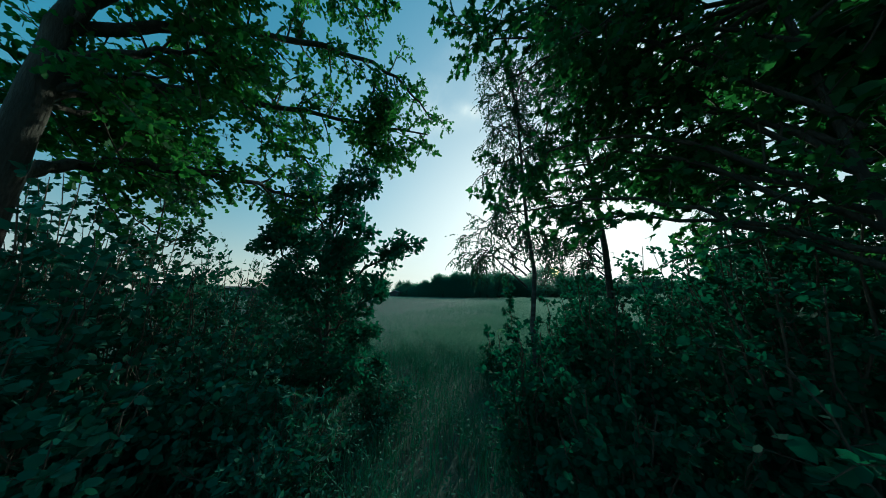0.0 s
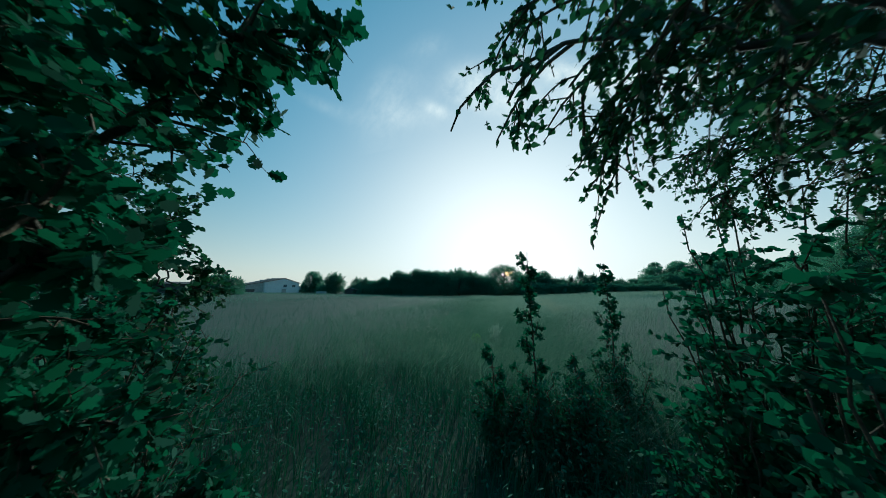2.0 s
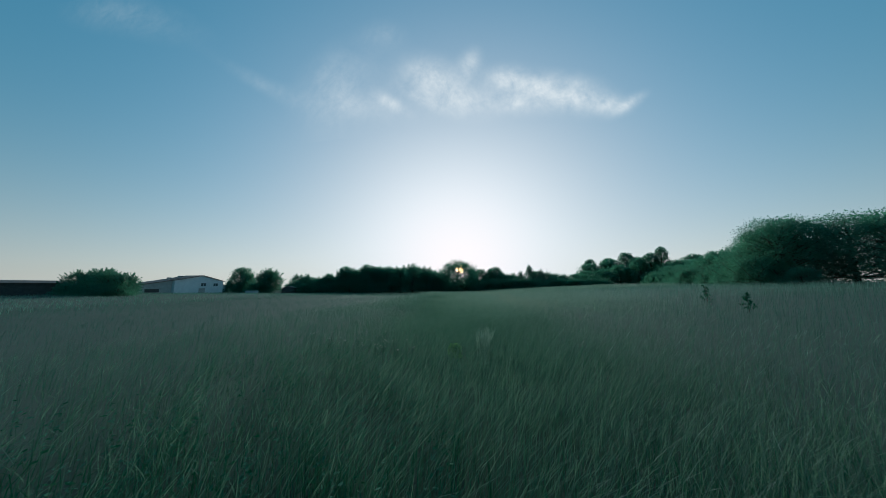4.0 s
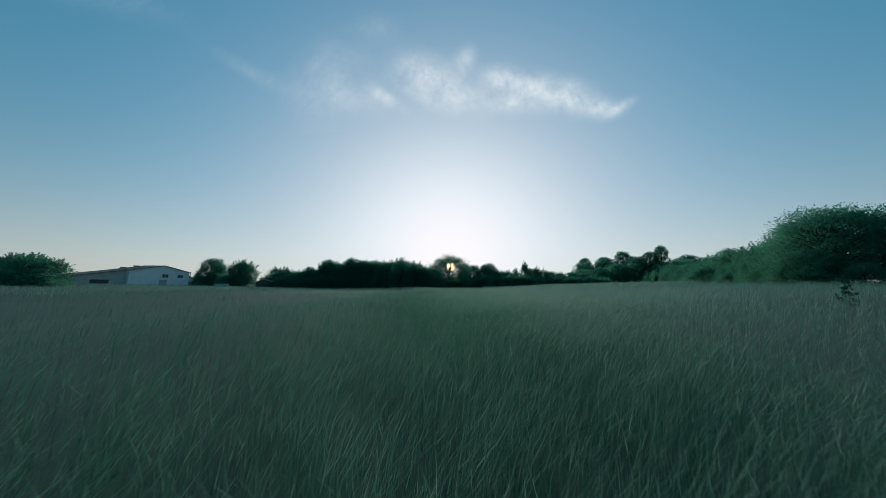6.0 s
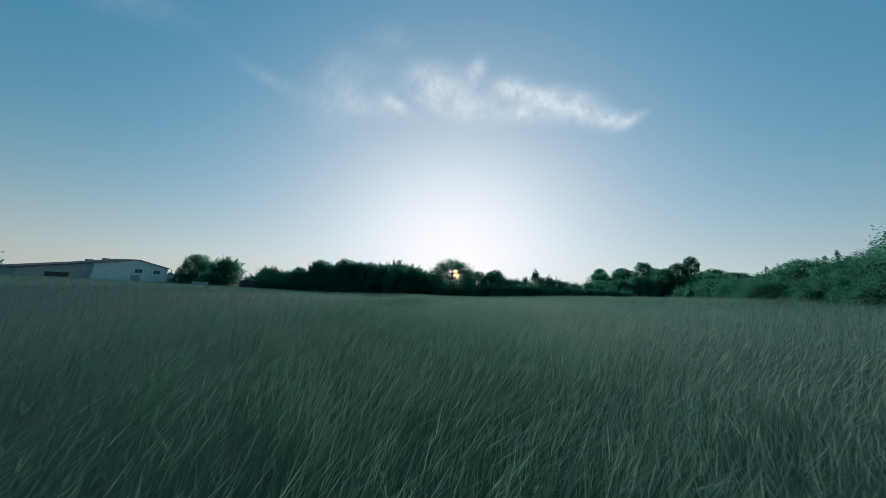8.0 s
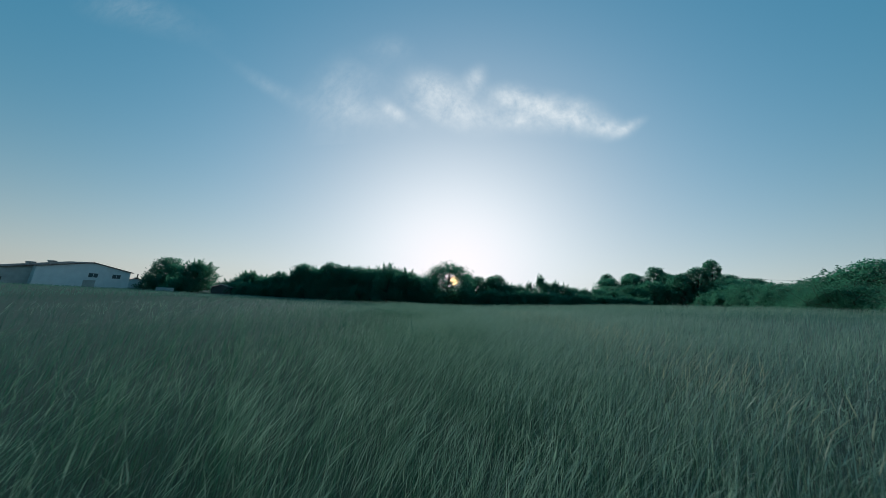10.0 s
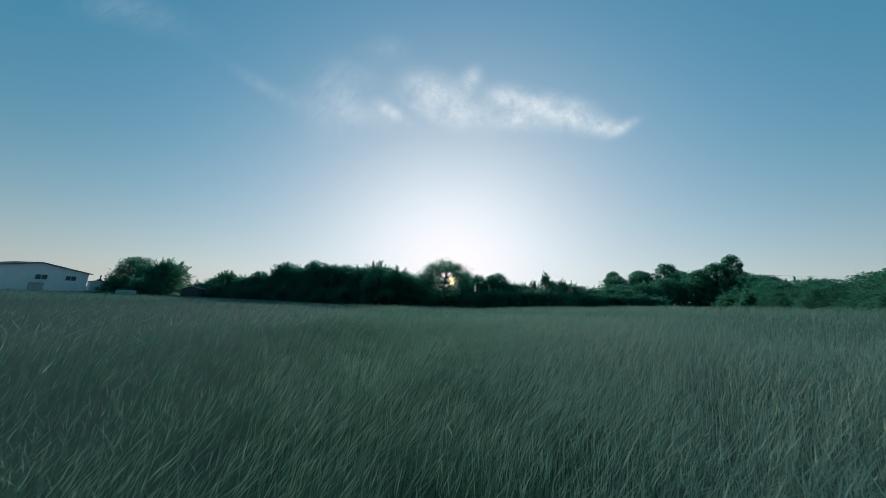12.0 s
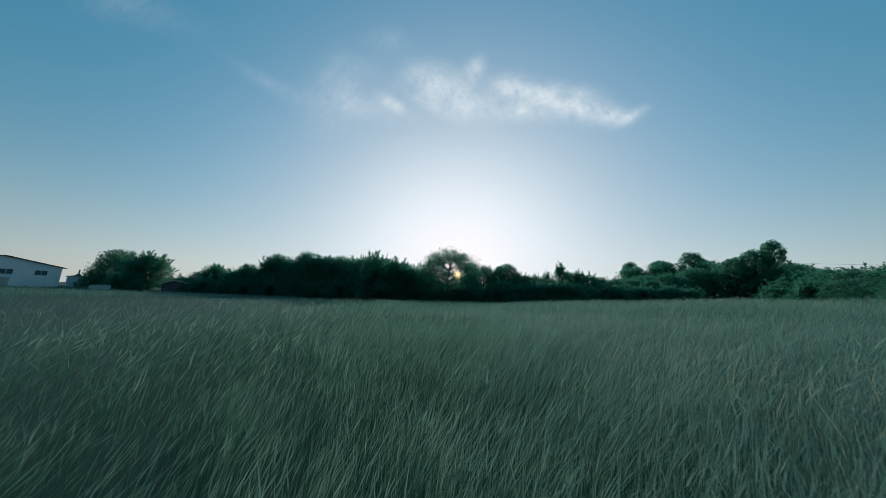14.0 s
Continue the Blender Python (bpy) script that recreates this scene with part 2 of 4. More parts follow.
LEAF_BIRCH = np.array([(0, 0), (0.3, 0.22), (0.34, 0.4), (0, 1.0), (-0.34, 0.4), (-0.3, 0.22)])
LEAF_LONG = np.array([(0, 0), (0.17, 0.25), (0.16, 0.6), (0, 1.0), (-0.16, 0.6), (-0.17, 0.25)])
LEAF_KITE = np.array([(0, 0), (0.42, 0.45), (0, 1.0), (-0.42, 0.45)])


def unit(v):
    return v / np.maximum(np.linalg.norm(v, axis=-1, keepdims=True), 1e-9)


# the open lane through the wood's edge: nothing grows into it
LANE = np.array([(-1.5, 4.8, 2.5), (-2.19, 6.28, 2.4), (-3.13, 8.24, 2.25), (-4.07, 10.4, 2.33), (-5.0, 15.5, 1.7), (-5.2, 20, 1.6)])


def in_gap(p, room=0.47):
    hit = np.zeros(len(p), bool)
    for a, b in zip(LANE[:-1], LANE[1:]):
        f = np.clip(((p - a) @ (b - a)) / ((b - a) @ (b - a)), 0, 1)[:, None]
        hit |= np.linalg.norm(p - a - f * (b - a), axis=1) < room
    return hit


def leaves(name, rng, at, tip, size, shape, material, parent, label="", flat=0.5):
    """Leaves at the given places, pointing roughly along tip; flat: how far their faces turn to the sky."""
    at, tip, size = np.asarray(at), np.asarray(tip), np.asarray(size) * np.ones(len(at))
    ok = ~in_gap(at + (np.array(parent.location) if parent else 0))
    at, tip, size = at[ok], tip[ok], size[ok]
    n, k = len(at), len(shape)
    tip = unit(np.asarray(tip) + rng.normal(0, 0.25, (n, 3)))
    up = rng.normal(0, 1, (n, 3)) * (1 - flat) + np.array((0, 0, 1.0)) * flat
    side = unit(np.cross(tip, up))
    face = np.cross(side, tip)
    size = np.asarray(size).reshape(-1, 1, 1) * np.ones((n, 1, 1))
    bend = (shape[:, 1] ** 2 * 0.22)[None, :, None] * rng.uniform(-0.4, 1.4, (n, 1, 1)) + (np.abs(shape[:, 0]) * 0.35)[None, :, None] * rng.uniform(-0.5, 1, (n, 1, 1))
    v = np.asarray(at)[:, None, :] + size * (shape[None, :, :1] * side[:, None, :] + shape[None, :, 1:] * tip[:, None, :] - bend * face[:, None, :])
    ob = put_mesh(name, v.reshape(-1, 3), np.full(n, k), np.arange(n * k), material, parent, label)
    return ob


def tube(paths, sides=6):
    """Tapered round limbs along polylines [(points, radii), ...], as flat arrays."""
    verts, sizes, loops, base = [], [], [], 0
    ring = np.arange(sides)
    for pts, rad in paths:
        pts, rad = np.asarray(pts, float), np.asarray(rad, float)
        d = unit(np.gradient(pts, axis=0))
        ref = np.where(np.abs(d[:, 2:]) > 0.9, np.array([[1.0, 0, 0]]), np.array([[0, 0, 1.0]]))
        a = unit(np.cross(d, ref))
        b = np.cross(d, a)
        ang = ring / sides * 2 * np.pi
        v = pts[:, None] + rad[:, None, None] * (np.cos(ang)[None, :, None] * a[:, None] + np.sin(ang)[None, :, None] * b[:, None])
        verts.append(v.reshape(-1, 3))
        m = len(pts)
        for i in range(m - 1):
            q = np.stack([base + i * sides + ring, base + i * sides + (ring + 1) % sides, base + (i + 1) * sides + (ring + 1) % sides, base + (i + 1) * sides + ring], 1)
            loops.append(q.ravel())
            sizes += [4] * sides
        loops.append(base + (m - 1) * sides + ring)
        sizes.append(sides)
        base += m * sides
    return np.concatenate(verts), sizes, np.concatenate(loops)


def curve(points, n, rng, wobble=0.0):
    """A smooth polyline through a few points, with slight crookedness."""
    p = [Vector(q) for q in points]
    p = [p[0] * 2 - p[1]] + p + [p[-1] * 2 - p[-2]]
    out = []
    for i in range(1, len(p) - 2):
        for j in range(n):
            t = j / n
            a, b, c, d = p[i - 1], p[i], p[i + 1], p[i + 2]
            out.append(0.5 * (2 * b + (c - a) * t + (2 * a - 5 * b + 4 * c - d) * t * t + (3 * b - a - 3 * c + d) * t ** 3))
    out.append(p[-2])
    out = np.array([tuple(q) for q in out])
    out[1:-1] += rng.normal(0, wobble, out[1:-1].shape)
    return out


def sprout(rng, stem, count, length, droop, spread, start=0.2):
    """Side shoots off a polyline: a list of polylines."""
    shoots = []
    for _ in range(count if len(stem) > 1 else 0):
        t = rng.uniform(start, 1.0)
        i = min(int(t * (len(stem) - 1)), len(stem) - 2)
        f = t * (len(stem) - 1) - i
        p = stem[i] * (1 - f) + stem[i + 1] * f
        d = unit(stem[i + 1] - stem[i])
        s = unit(np.cross(d, rng.normal(0, 1, 3)))
        d = unit(d * rng.uniform(0.3, 0.9) + s * spread)
        ln = length * rng.uniform(0.5, 1.15) * (1.15 - 0.5 * t)
        q = [p]
        for k in range(4):
            d = unit(d + rng.normal(0, 0.16, 3) + np.array((0, 0, -droop)))
            q.append(q[-1] + d * ln / 4)
        shoots.append(np.array(q))
    return shoots


def broad_tree(name, at, rng, label, category, trunk, trunk_r, limbs, bark, leaf, shape, size, n1, l1, n2, l2, per, droop=0.05, spread=0.9, flat=0.5, foliage="foliage", twig=None, group=""):
    """A tree with explicit trunk and limbs; shoots, twigs and leaves follow from them."""
    tree = thing(name, at, label, category, group)
    o = np.array(at)
    tr = curve(np.array(trunk) - o, 5, rng, 0.012)
    part_mesh = tube([(tr, np.linspace(trunk_r[0], trunk_r[1], len(tr)))], 10)
    put_mesh("trunk", *part_mesh, bark, tree, smooth=True)
    lv, lt, fine = [], [], []
    for pts, r0, r1, dens in limbs:
        lm = curve(np.array(pts) - o, 6, rng, 0.02)
        put_mesh("limb", *tube([(lm, np.linspace(r0, r1, len(lm)))], 8), bark, tree, smooth=True)
        for s1 in sprout(rng, lm, int(n1 * dens), l1, droop, spread, 0.15):
            if in_gap(s1 + o, 0.2).any():
                continue
            fine.append((s1, np.linspace(r1 * 0.8 + 0.004, 0.003, len(s1))))
            for s2 in sprout(rng, s1, n2, l2, droop, spread, 0.15) + [s1]:
                if s2 is not s1 and in_gap(s2 + o).any():
                    continue
                if s2 is not s1 and rng.random() < 0.6:
                    fine.append((s2, np.linspace(0.003, 0.0015, len(s2))))
                k = rng.integers(max(1, per - 2), per + 3)
                t = rng.uniform(0.1, 1.0, k) * (len(s2) - 1.001)
                i = t.astype(int)
                f = (t - i)[:, None]
                lv.append(s2[i] * (1 - f) + s2[i + 1] * f)
                lt.append(unit(s2[i + 1] - s2[i]) * 0.6 + rng.normal(0, 0.6, (k, 3)) + np.array((0, 0, -0.25)))
    if fine:
        put_mesh("branchwork", *tube(fine, 3), twig or M_TWIG, tree, kind="stuff")
    lv, lt = np.concatenate(lv), np.concatenate(lt)
    fo = leaves(foliage, rng, lv, lt, size * rng.uniform(0.6, 1.2, len(lv)), shape, leaf, tree, flat=flat)
    tagged(fo, kind="stuff")
    return tree


# ---- ground ----
GY = np.array((-4000.0, -20, 8, 12, 20, 32, 42, 52, 62, 68, 78, 95, 112, 200, 4500))
GZ = np.array((0.3, 0.3, 0.25, 0.25, 0.0, 0.0, 0.03, 0.1, 0.22, 0.25, 0.08, -0.3, -0.4, 0.0, 0.3))


def height(x, y):
    x, y = np.asarray(x, float), np.asarray(y, float)
    z = sum(np.interp(y + d, GY, GZ) for d in (-4, -2, 0, 2, 4)) / 5
    z = z + 2.4 * (1 - np.exp(-np.maximum(x, 0) / 28)) * np.clip((y - 5) / 20, 0, 1) * np.interp(y, (45, 70, 112), (1.0, 0.85, 0.72))
    z = z + np.clip(-x - 20, 0, 90) * 0.0125
    return z + 0.06 * np.sin(x * 0.35 + 1) * np.sin(y * 0.28) + 0.03 * np.sin(x * 0.9) * np.cos(y * 0.8 + 2)


def axis_steps(lo, hi, mid0, mid1, step):
    inner = np.arange(mid0, mid1 + step, step)
    g = np.cumsum(step * 1.35 ** np.arange(1, 26))
    return np.unique(np.concatenate([[lo], (mid0 - g)[mid0 - g > lo], inner, (inner[-1] + g)[inner[-1] + g < hi], [hi]]))


gx, gy = axis_steps(-4500, 4500, -110, 80, 1.6), axis_steps(-4500, 4500, -4, 130, 1.6)
XX, YY = np.meshgrid(gx, gy)
ZZ = height(XX, YY)
nx, ny = len(gx), len(gy)
ii = (np.arange(ny - 1)[:, None] * nx + np.arange(nx - 1)[None]).ravel()
tagged(put_mesh("ground", np.stack([XX, YY, ZZ], -1).reshape(-1, 3), np.full(len(ii), 4), np.stack([ii, ii + 1, ii + nx + 1, ii + nx], 1).ravel(), M_SOIL, smooth=True),
       "gently rolling meadow ground of dark mossy thatch", "ground", kind="structure")


def ground_at(x, y):
    return float(height(x, y))


# ---- meadow grass ----
def grass(name, rng, x, y, tall, width, material, label, lean=(0.22, 0.02), loose=0.15, heads=True, plume=0.0022):
    """Stalks with a bent tip; the wind leans them one way."""
    n = len(x)
    base = np.stack([x, y, height(x, y) - 0.02], 1)
    h = tall * rng.uniform(0.6, 1.12, n)[:, None]
    patch = 0.5 + 0.5 * np.sin(x * 0.55 + np.sin(y * 0.4) * 1.5) * np.sin(y * 0.37 + 1.0)
    h = h * (0.86 + 0.26 * patch)[:, None]
    h = h * np.interp(x, (-24, -12), (0.6, 1.0))[:, None]
    ld = np.stack([lean[0] + rng.normal(0, loose, n), lean[1] + rng.normal(0, loose, n), np.zeros(n)], 1) * (0.7 + 0.6 * patch)[:, None]
    swirl = 0.3 * np.sin(x * 1.3 + 2 * np.sin(y * 0.9)) * np.sin(y * 1.1 + x * 0.4)
    ld[:, 0] += 0.3 * swirl
    ld[:, 1] += 0.35 * np.sin(x * 0.8 - y * 1.2) * swirl
    ang = rng.uniform(0, np.pi, n)
    w = np.stack([np.cos(ang), np.sin(ang), np.zeros(n)], 1) * (width * rng.uniform(0.6, 1.3, n))[:, None]
    up = np.array((0, 0, 1.0))
    mid = base + h * (0.58 * up + 0.2 * ld)
    tip = base + h * (0.95 * up + 1.0 * ld)
    cols = [base - w, base + w, mid + w * 0.75, mid - w * 0.75, tip]
    if heads:
        hd = unit(tip - mid)
        hl = (0.09 + 0.08 * rng.random(n))[:, None] * (tall / 0.85)
        hw = unit(w) * (plume * rng.uniform(0.5, 1.5, n))[:, None] + w * 0.5
        cols += [tip - hd * hl * 0.5 + hw, tip + hd * hl + ld * hl * 0.8, tip - hd * hl * 0.5 - hw, tip - hd * hl]
        pat_l, pat_s = np.array([0, 1, 2, 3, 3, 2, 4, 8, 5, 6, 7]), [4, 3, 4]
    else:
        pat_l, pat_s = np.array([0, 1, 2, 3, 3, 2, 4]), [4, 3]
    k = len(cols)
    v = np.stack(cols, 1).reshape(-1, 3)
    lp = (np.arange(n)[:, None] * k + pat_l[None]).ravel()
    ob = put_mesh(name, v, np.tile(pat_s, n), lp, material)
    if heads:
        ripe = ob.data.attributes.new("seed_head", 'FLOAT', 'POINT')
        ripe.data.foreach_set("value", np.tile(np.array([0, 0, 0, 0, 0, 1, 1, 1, 1], np.float32), n))
    return tagged(ob, label, "grass", kind="stuff")


def scatter(rng, n, x0, x1, y0, y1, keep=None):
    x, y = rng.uniform(x0, x1, n), rng.uniform(y0, y1, n)
    # shallow clumping
    x, y = x + 0.25 * np.sin(y * 3.1 + x), y + 0.25 * np.sin(x * 2.7)
    if keep is not None:
        k = keep(x, y)
        x, y = x[k], y[k]
    return x, y


rg = np.random.default_rng(11)
MIDX = -4.2
EDGE = lambda x, y: y > 12.4 + 2.4 * rg.random(len(x)) + 0.6 * np.sin(x) + np.clip(np.abs(x + 4) - 3, 0, 4) * 0.4
GL = "tall seeding hay grass, straw and grey-green, leaning in the wind"
fade = lambda x, lo, hi: np.clip((hi - np.abs(x - MIDX)) / (hi - lo), 0, 1)   # 1 near the middle lane, 0 beyond
hollow = lambda x: np.clip((-2.2 - x) / 5, 0, 1)   # 1 well into the greener, hollow side
x, y = scatter(rg, 300000, MIDX - 5, MIDX + 5, 12, 60, lambda x, y: EDGE(x, y) & (rg.random(len(x)) < fade(x, 1.2, 5.0)) & (rg.random(len(x)) > hollow(x) * np.where(y > 40, 0.6, 0.3)))
young = y < 19 + 17 * rg.random(len(x)) + 10 * hollow(x)   # towards the wood the hay is still green
GY_L = "young green hay grass, fine-stemmed, at the wood's edge"
grass("meadow_grass", rg, x[young], y[young], 0.72, 0.0008, M_GREENHAY, GY_L, plume=0.0014)
grass("meadow_grass", rg, x[~young], y[~young], 0.74, 0.0008, M_HAY, GL, plume=0.0016)
x, y = scatter(rg, 170000, MIDX - 7, MIDX + 7, 11, 66, lambda x, y: EDGE(x, y) & (rg.random(len(x)) < fade(x, 0.5, 7.0)))
grass("low_grass", rg, x, y, 0.5, 0.002, M_UNDER, "soft green under-grass among the hay stalks", loose=0.35, heads=False)
x, y = scatter(rg, 90000, MIDX - 14, MIDX + 14, 12, 62, lambda x, y: EDGE(x, y) & (rg.random(len(x)) < fade(x, 8, 14)) & (rg.random(len(x)) > 0.8 * fade(x, 1.0, 5)))
west = x < MIDX - 2 * rg.random(len(x))   # the hollow side is greener, with fewer ripe heads
young = y < 24 + 14 * rg.random(len(x)) + 12 * hollow(x)
grass("meadow_grass", rg, x[young], y[young], 0.7, 0.0013, M_GREENHAY, GY_L, plume=0.002)
west, east = west & ~young, ~west & ~young
grass("meadow_grass", rg, x[west], y[west], 0.7, 0.0013, M_HAY, "greener hay grass with few ripe heads", plume=0.0012)
grass("meadow_grass", rg, x[east], y[east], 0.74, 0.0014, M_HAY, GL, plume=0.004)
x, y = scatter(rg, 54000, -44, -8.5, 12, 102, EDGE)
grass("meadow_grass", rg, x, y, 0.74, 0.0036, M_SWARD, "shorter, greener hay grass across the hollow side of the field", heads=False)
# past y 56 paler stalks also fill the lane, imitating glare towards the sun
x, y = scatter(rg, 110000, -16, 34, 12, 102, lambda x, y: EDGE(x, y) & (x > -14 + 6 * rg.random(len(x))) & ((x > -3) | (y > 38 + 6 * rg.random(len(x)))) & ((rg.random(len(x)) > fade(x, 6, 13)) | (y > 56 + 4 * rg.random(len(x)))))
young = y < 30 + 8 * rg.random(len(x))
grass("meadow_grass", rg, x[young], y[young], 0.74, 0.0034, M_SWARD, GY_L, heads=False)
grass("meadow_grass", rg, x[~young], y[~young], 0.76, 0.0036, M_GRASS, GL, heads=False)
x, y = scatter(rg, 26000, -12, 30, 54, 82)
grass("meadow_grass", rg, x, y, 0.84, 0.002, M_HAY, "standing hay stalks with dark feathery heads on the field's brow", plume=0.008)
x, y = scatter(rg, 60000, -110, 62, 13, 116, lambda x, y: EDGE(x, y) & ((x < -39) | (x > 31) | (y > 98)))
grass("meadow_grass", rg, x, y, 0.74, 0.018, M_GRASS, GL, heads=False)

x, y = scatter(rg, 12000, MIDX - 1.5, MIDX + 8, 13, 66, lambda x, y: EDGE(x, y) & (rg.random(len(x)) < np.interp(y, (16, 34), (0.1, 1.0))))
xs, ys = scatter(rg, 16000, -2.8, 6, 42, 66)
x, y = np.concatenate([x, xs]), np.concatenate([y, ys])
grass("straw_stalks", rg, x, y, 0.86, 0.0008, M_STRAW, "single taller bleached straw stalks with drooping heads", loose=0.12, plume=0.002)
x, y = scatter(rg, 44000, -3.4, 11, 26, 62, lambda x, y: rg.random(len(x)) < np.interp(y, (29, 38), (0.1, 1.0)) * np.clip((x + 4.2) / 2.4, 0, 1))
grass("straw_stalks", rg, x, y, 0.82, 0.0011, M_STRAW, "pale ripe hay stalks with plumed heads", loose=0.06, plume=0.002)
x, y = scatter(rg, 9000, -26, 30, 46, 84, lambda x, y: np.abs(x + 3.4) + np.maximum(y - 52, 0) > 6)
grass("straw_stalks", rg, x, y, 0.95, 0.0016, M_STRAW, "single taller bleached straw stalks with drooping heads", loose=0.2, plume=0.007)

# low sunlight on this strip is painted as golden stalks
x, y = scatter(rg, 5200, -1.6, 2.6, 30, 56, lambda x, y: np.abs(x - 0.4 - 0.6 * np.sin(y * 0.3)) < 1.4 * rg.random(len(x)))
grass("straw_stalks", rg, x, y, 0.98, 0.001, M_PLUME, "strip of taller grass, the low sun's gold put into its colour", loose=0.1, plume=0.0035)

# paler stalks carry the sunlit strip on across the meadow
x, y = scatter(rg, 16000, -6, 1.5, 48, 63, lambda x, y: np.abs(x + 3.9 - (y - 51.8) * 0.38 - 0.3 * np.sin(y * 0.9)) < 0.9 * rg.random(len(x)))
grass("straw_stalks", rg, x, y, 0.84, 0.0009, M_STRAW, "drift of ripe stalks crossing the meadow, coloured paler as if sunlit", plume=0.0022)

# ---- far trees ----
def far_tree(name, seed, label, category, tall, wide, stem, lobes, count, leaf_size, low=0.08, cone=False, shoots=0, gaps=(), leaf=None, gaunt=1.0):
    """A distant tree: trunk, limbs and a crown of many small leaf sprays in uneven lobes, with bare-tipped shoots standing out of it."""
    rng = np.random.default_rng(seed)
    tree = thing(name, (0, 0, 0), label, category)
    tr = curve([(0, 0, -0.2), (rng.normal(0, 0.1), rng.normal(0, 0.1), tall * 0.4), (rng.normal(0, 0.3), rng.normal(0, 0.3), tall * 0.8)], 4, rng, 0.03)
    put_mesh("trunk", *tube([(tr, np.linspace(stem, stem * 0.3, len(tr)))], 7), M_BARK, tree, smooth=True)
    pts, dirs, arms = [], [], []
    for k in range(lobes):
        a = k * 2.399 + rng.normal(0, 0.3)
        q = ((k + rng.random()) / lobes) ** 0.85
        z = tall * (low + (0.9 - low) * q)
        reach = wide * 0.5 * ((1 - q) * 0.95 + 0.12 if cone else 0.8 * math.sqrt(max(0.02, 1 - (q * 1.12 - 0.28) ** 2 * 1.35))) * rng.uniform(0.35, 1.0) ** 0.5
        c = np.array((math.cos(a) * reach, math.sin(a) * reach, z))
        r = np.array((1, 1, 0.8)) * (wide * rng.uniform(0.1, 0.21) * gaunt * (0.8 if cone else 1))
        n = max(20, int(count / lobes * rng.uniform(0.6, 1.4)))
        d = unit(rng.normal(0, 1, (n, 3)))
        rad = rng.uniform(0.1, 1.0, (n, 1)) ** 0.5
        rad *= 0.82 + 0.26 * np.sin(d[:, :1] * 5 + k) * np.sin(d[:, 1:2] * 6 + 2 * k) + 0.1 * np.sin(d[:, 2:] * 11 + k)
        pts.append(c + d * rad * r), dirs.append(d + np.array((0, 0, 0.25)))
        i = min(len(tr) - 1, int(len(tr) * max(0.15, q * 0.8)))
        arms.append((curve([tr[i], tr[i] * 0.4 + c * 0.6 + rng.normal(0, 0.1, 3), c], 3, rng, 0.03), np.linspace(stem * 0.35, 0.02, 7)))
        for s in range(shoots if q > 0.35 else 0):
            up = unit(unit(c - np.array((0, 0, z * 0.5))) * rng.uniform(0.3, 1.0) + np.array((0, 0, 0.7)) + rng.normal(0, 0.3, 3))
            ln = wide * rng.uniform(0.2, 0.34)
            sh = c + up * np.linspace(0, 1, 6)[:, None] * ln + np.array((0, 0, -0.12)) * np.linspace(0, 1, 6)[:, None] ** 2
            arms.append((sh, np.linspace(0.03, 0.012, 6)))
            f = rng.uniform(0.4, 0.97, 26)[:, None]
            pts.append(c + up * f * ln + rng.normal(0, 0.07, (26, 3)) * (1.2 - f)), dirs.append(up + rng.normal(0, 0.6, (26, 3)))
    put_mesh("branchwork", *tube(arms, 3), M_BARK, tree, kind="stuff")
    pts, dirs = np.concatenate(pts), np.concatenate(dirs)
    ok = pts[:, 2] > 0.15
    for gx, gz, gr, share in gaps:   # thin places in the crown
        ok &= (np.hypot(pts[:, 0] - gx, pts[:, 2] - gz) > gr * rng.uniform(0.6, 1.1, len(pts))) | (rng.random(len(pts)) > share)
    pts, dirs = pts[ok], dirs[ok]
    tagged(leaves("foliage", rng, pts, dirs, leaf_size * rng.uniform(0.5, 1.3, len(pts)), LEAF_KITE, leaf or M_FARHAZE, tree, flat=0.25), kind="stuff")
    tree["top"], tree["span"] = float(np.quantile(pts[:, 2], 0.997)), float(np.quantile(np.abs(pts[:, :2]), 0.985) * 2)
    return tree


def place(tree, spots, group):
    """The template stands at the first spot, copies at the others. Spots: x, y, height of the top above sea level, width."""
    rng = np.random.default_rng(len(spots) + 3)
    top, span = tree["top"], tree["span"]
    for i, (x, y, z, wide) in enumerate(spots):
        g = ground_at(x, y) - 0.05
        m = Matrix.LocRotScale((x, y, g), Euler((0, 0, rng.uniform(0, 6.28) if len(spots) > 1 else 0.0)), None)
        ob = tree if i == 0 else copy_thing(tree, m)
        ob.matrix_basis = m @ Matrix.Diagonal((wide / span, wide / span, (z - g) / top, 1))
        tagged(ob, group=group)


rw = np.random.default_rng(5)
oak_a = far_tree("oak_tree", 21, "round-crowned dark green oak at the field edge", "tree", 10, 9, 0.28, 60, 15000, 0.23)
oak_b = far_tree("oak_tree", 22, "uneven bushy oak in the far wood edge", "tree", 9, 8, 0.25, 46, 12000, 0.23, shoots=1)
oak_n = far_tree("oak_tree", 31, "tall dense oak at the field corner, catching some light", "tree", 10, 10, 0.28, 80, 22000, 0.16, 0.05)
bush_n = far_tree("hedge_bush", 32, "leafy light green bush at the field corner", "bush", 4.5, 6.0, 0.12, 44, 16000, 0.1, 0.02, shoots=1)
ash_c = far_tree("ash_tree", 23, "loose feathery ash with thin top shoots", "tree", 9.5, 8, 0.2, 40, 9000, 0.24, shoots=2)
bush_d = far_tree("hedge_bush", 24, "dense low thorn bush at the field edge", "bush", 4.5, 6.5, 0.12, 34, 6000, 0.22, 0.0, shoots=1)
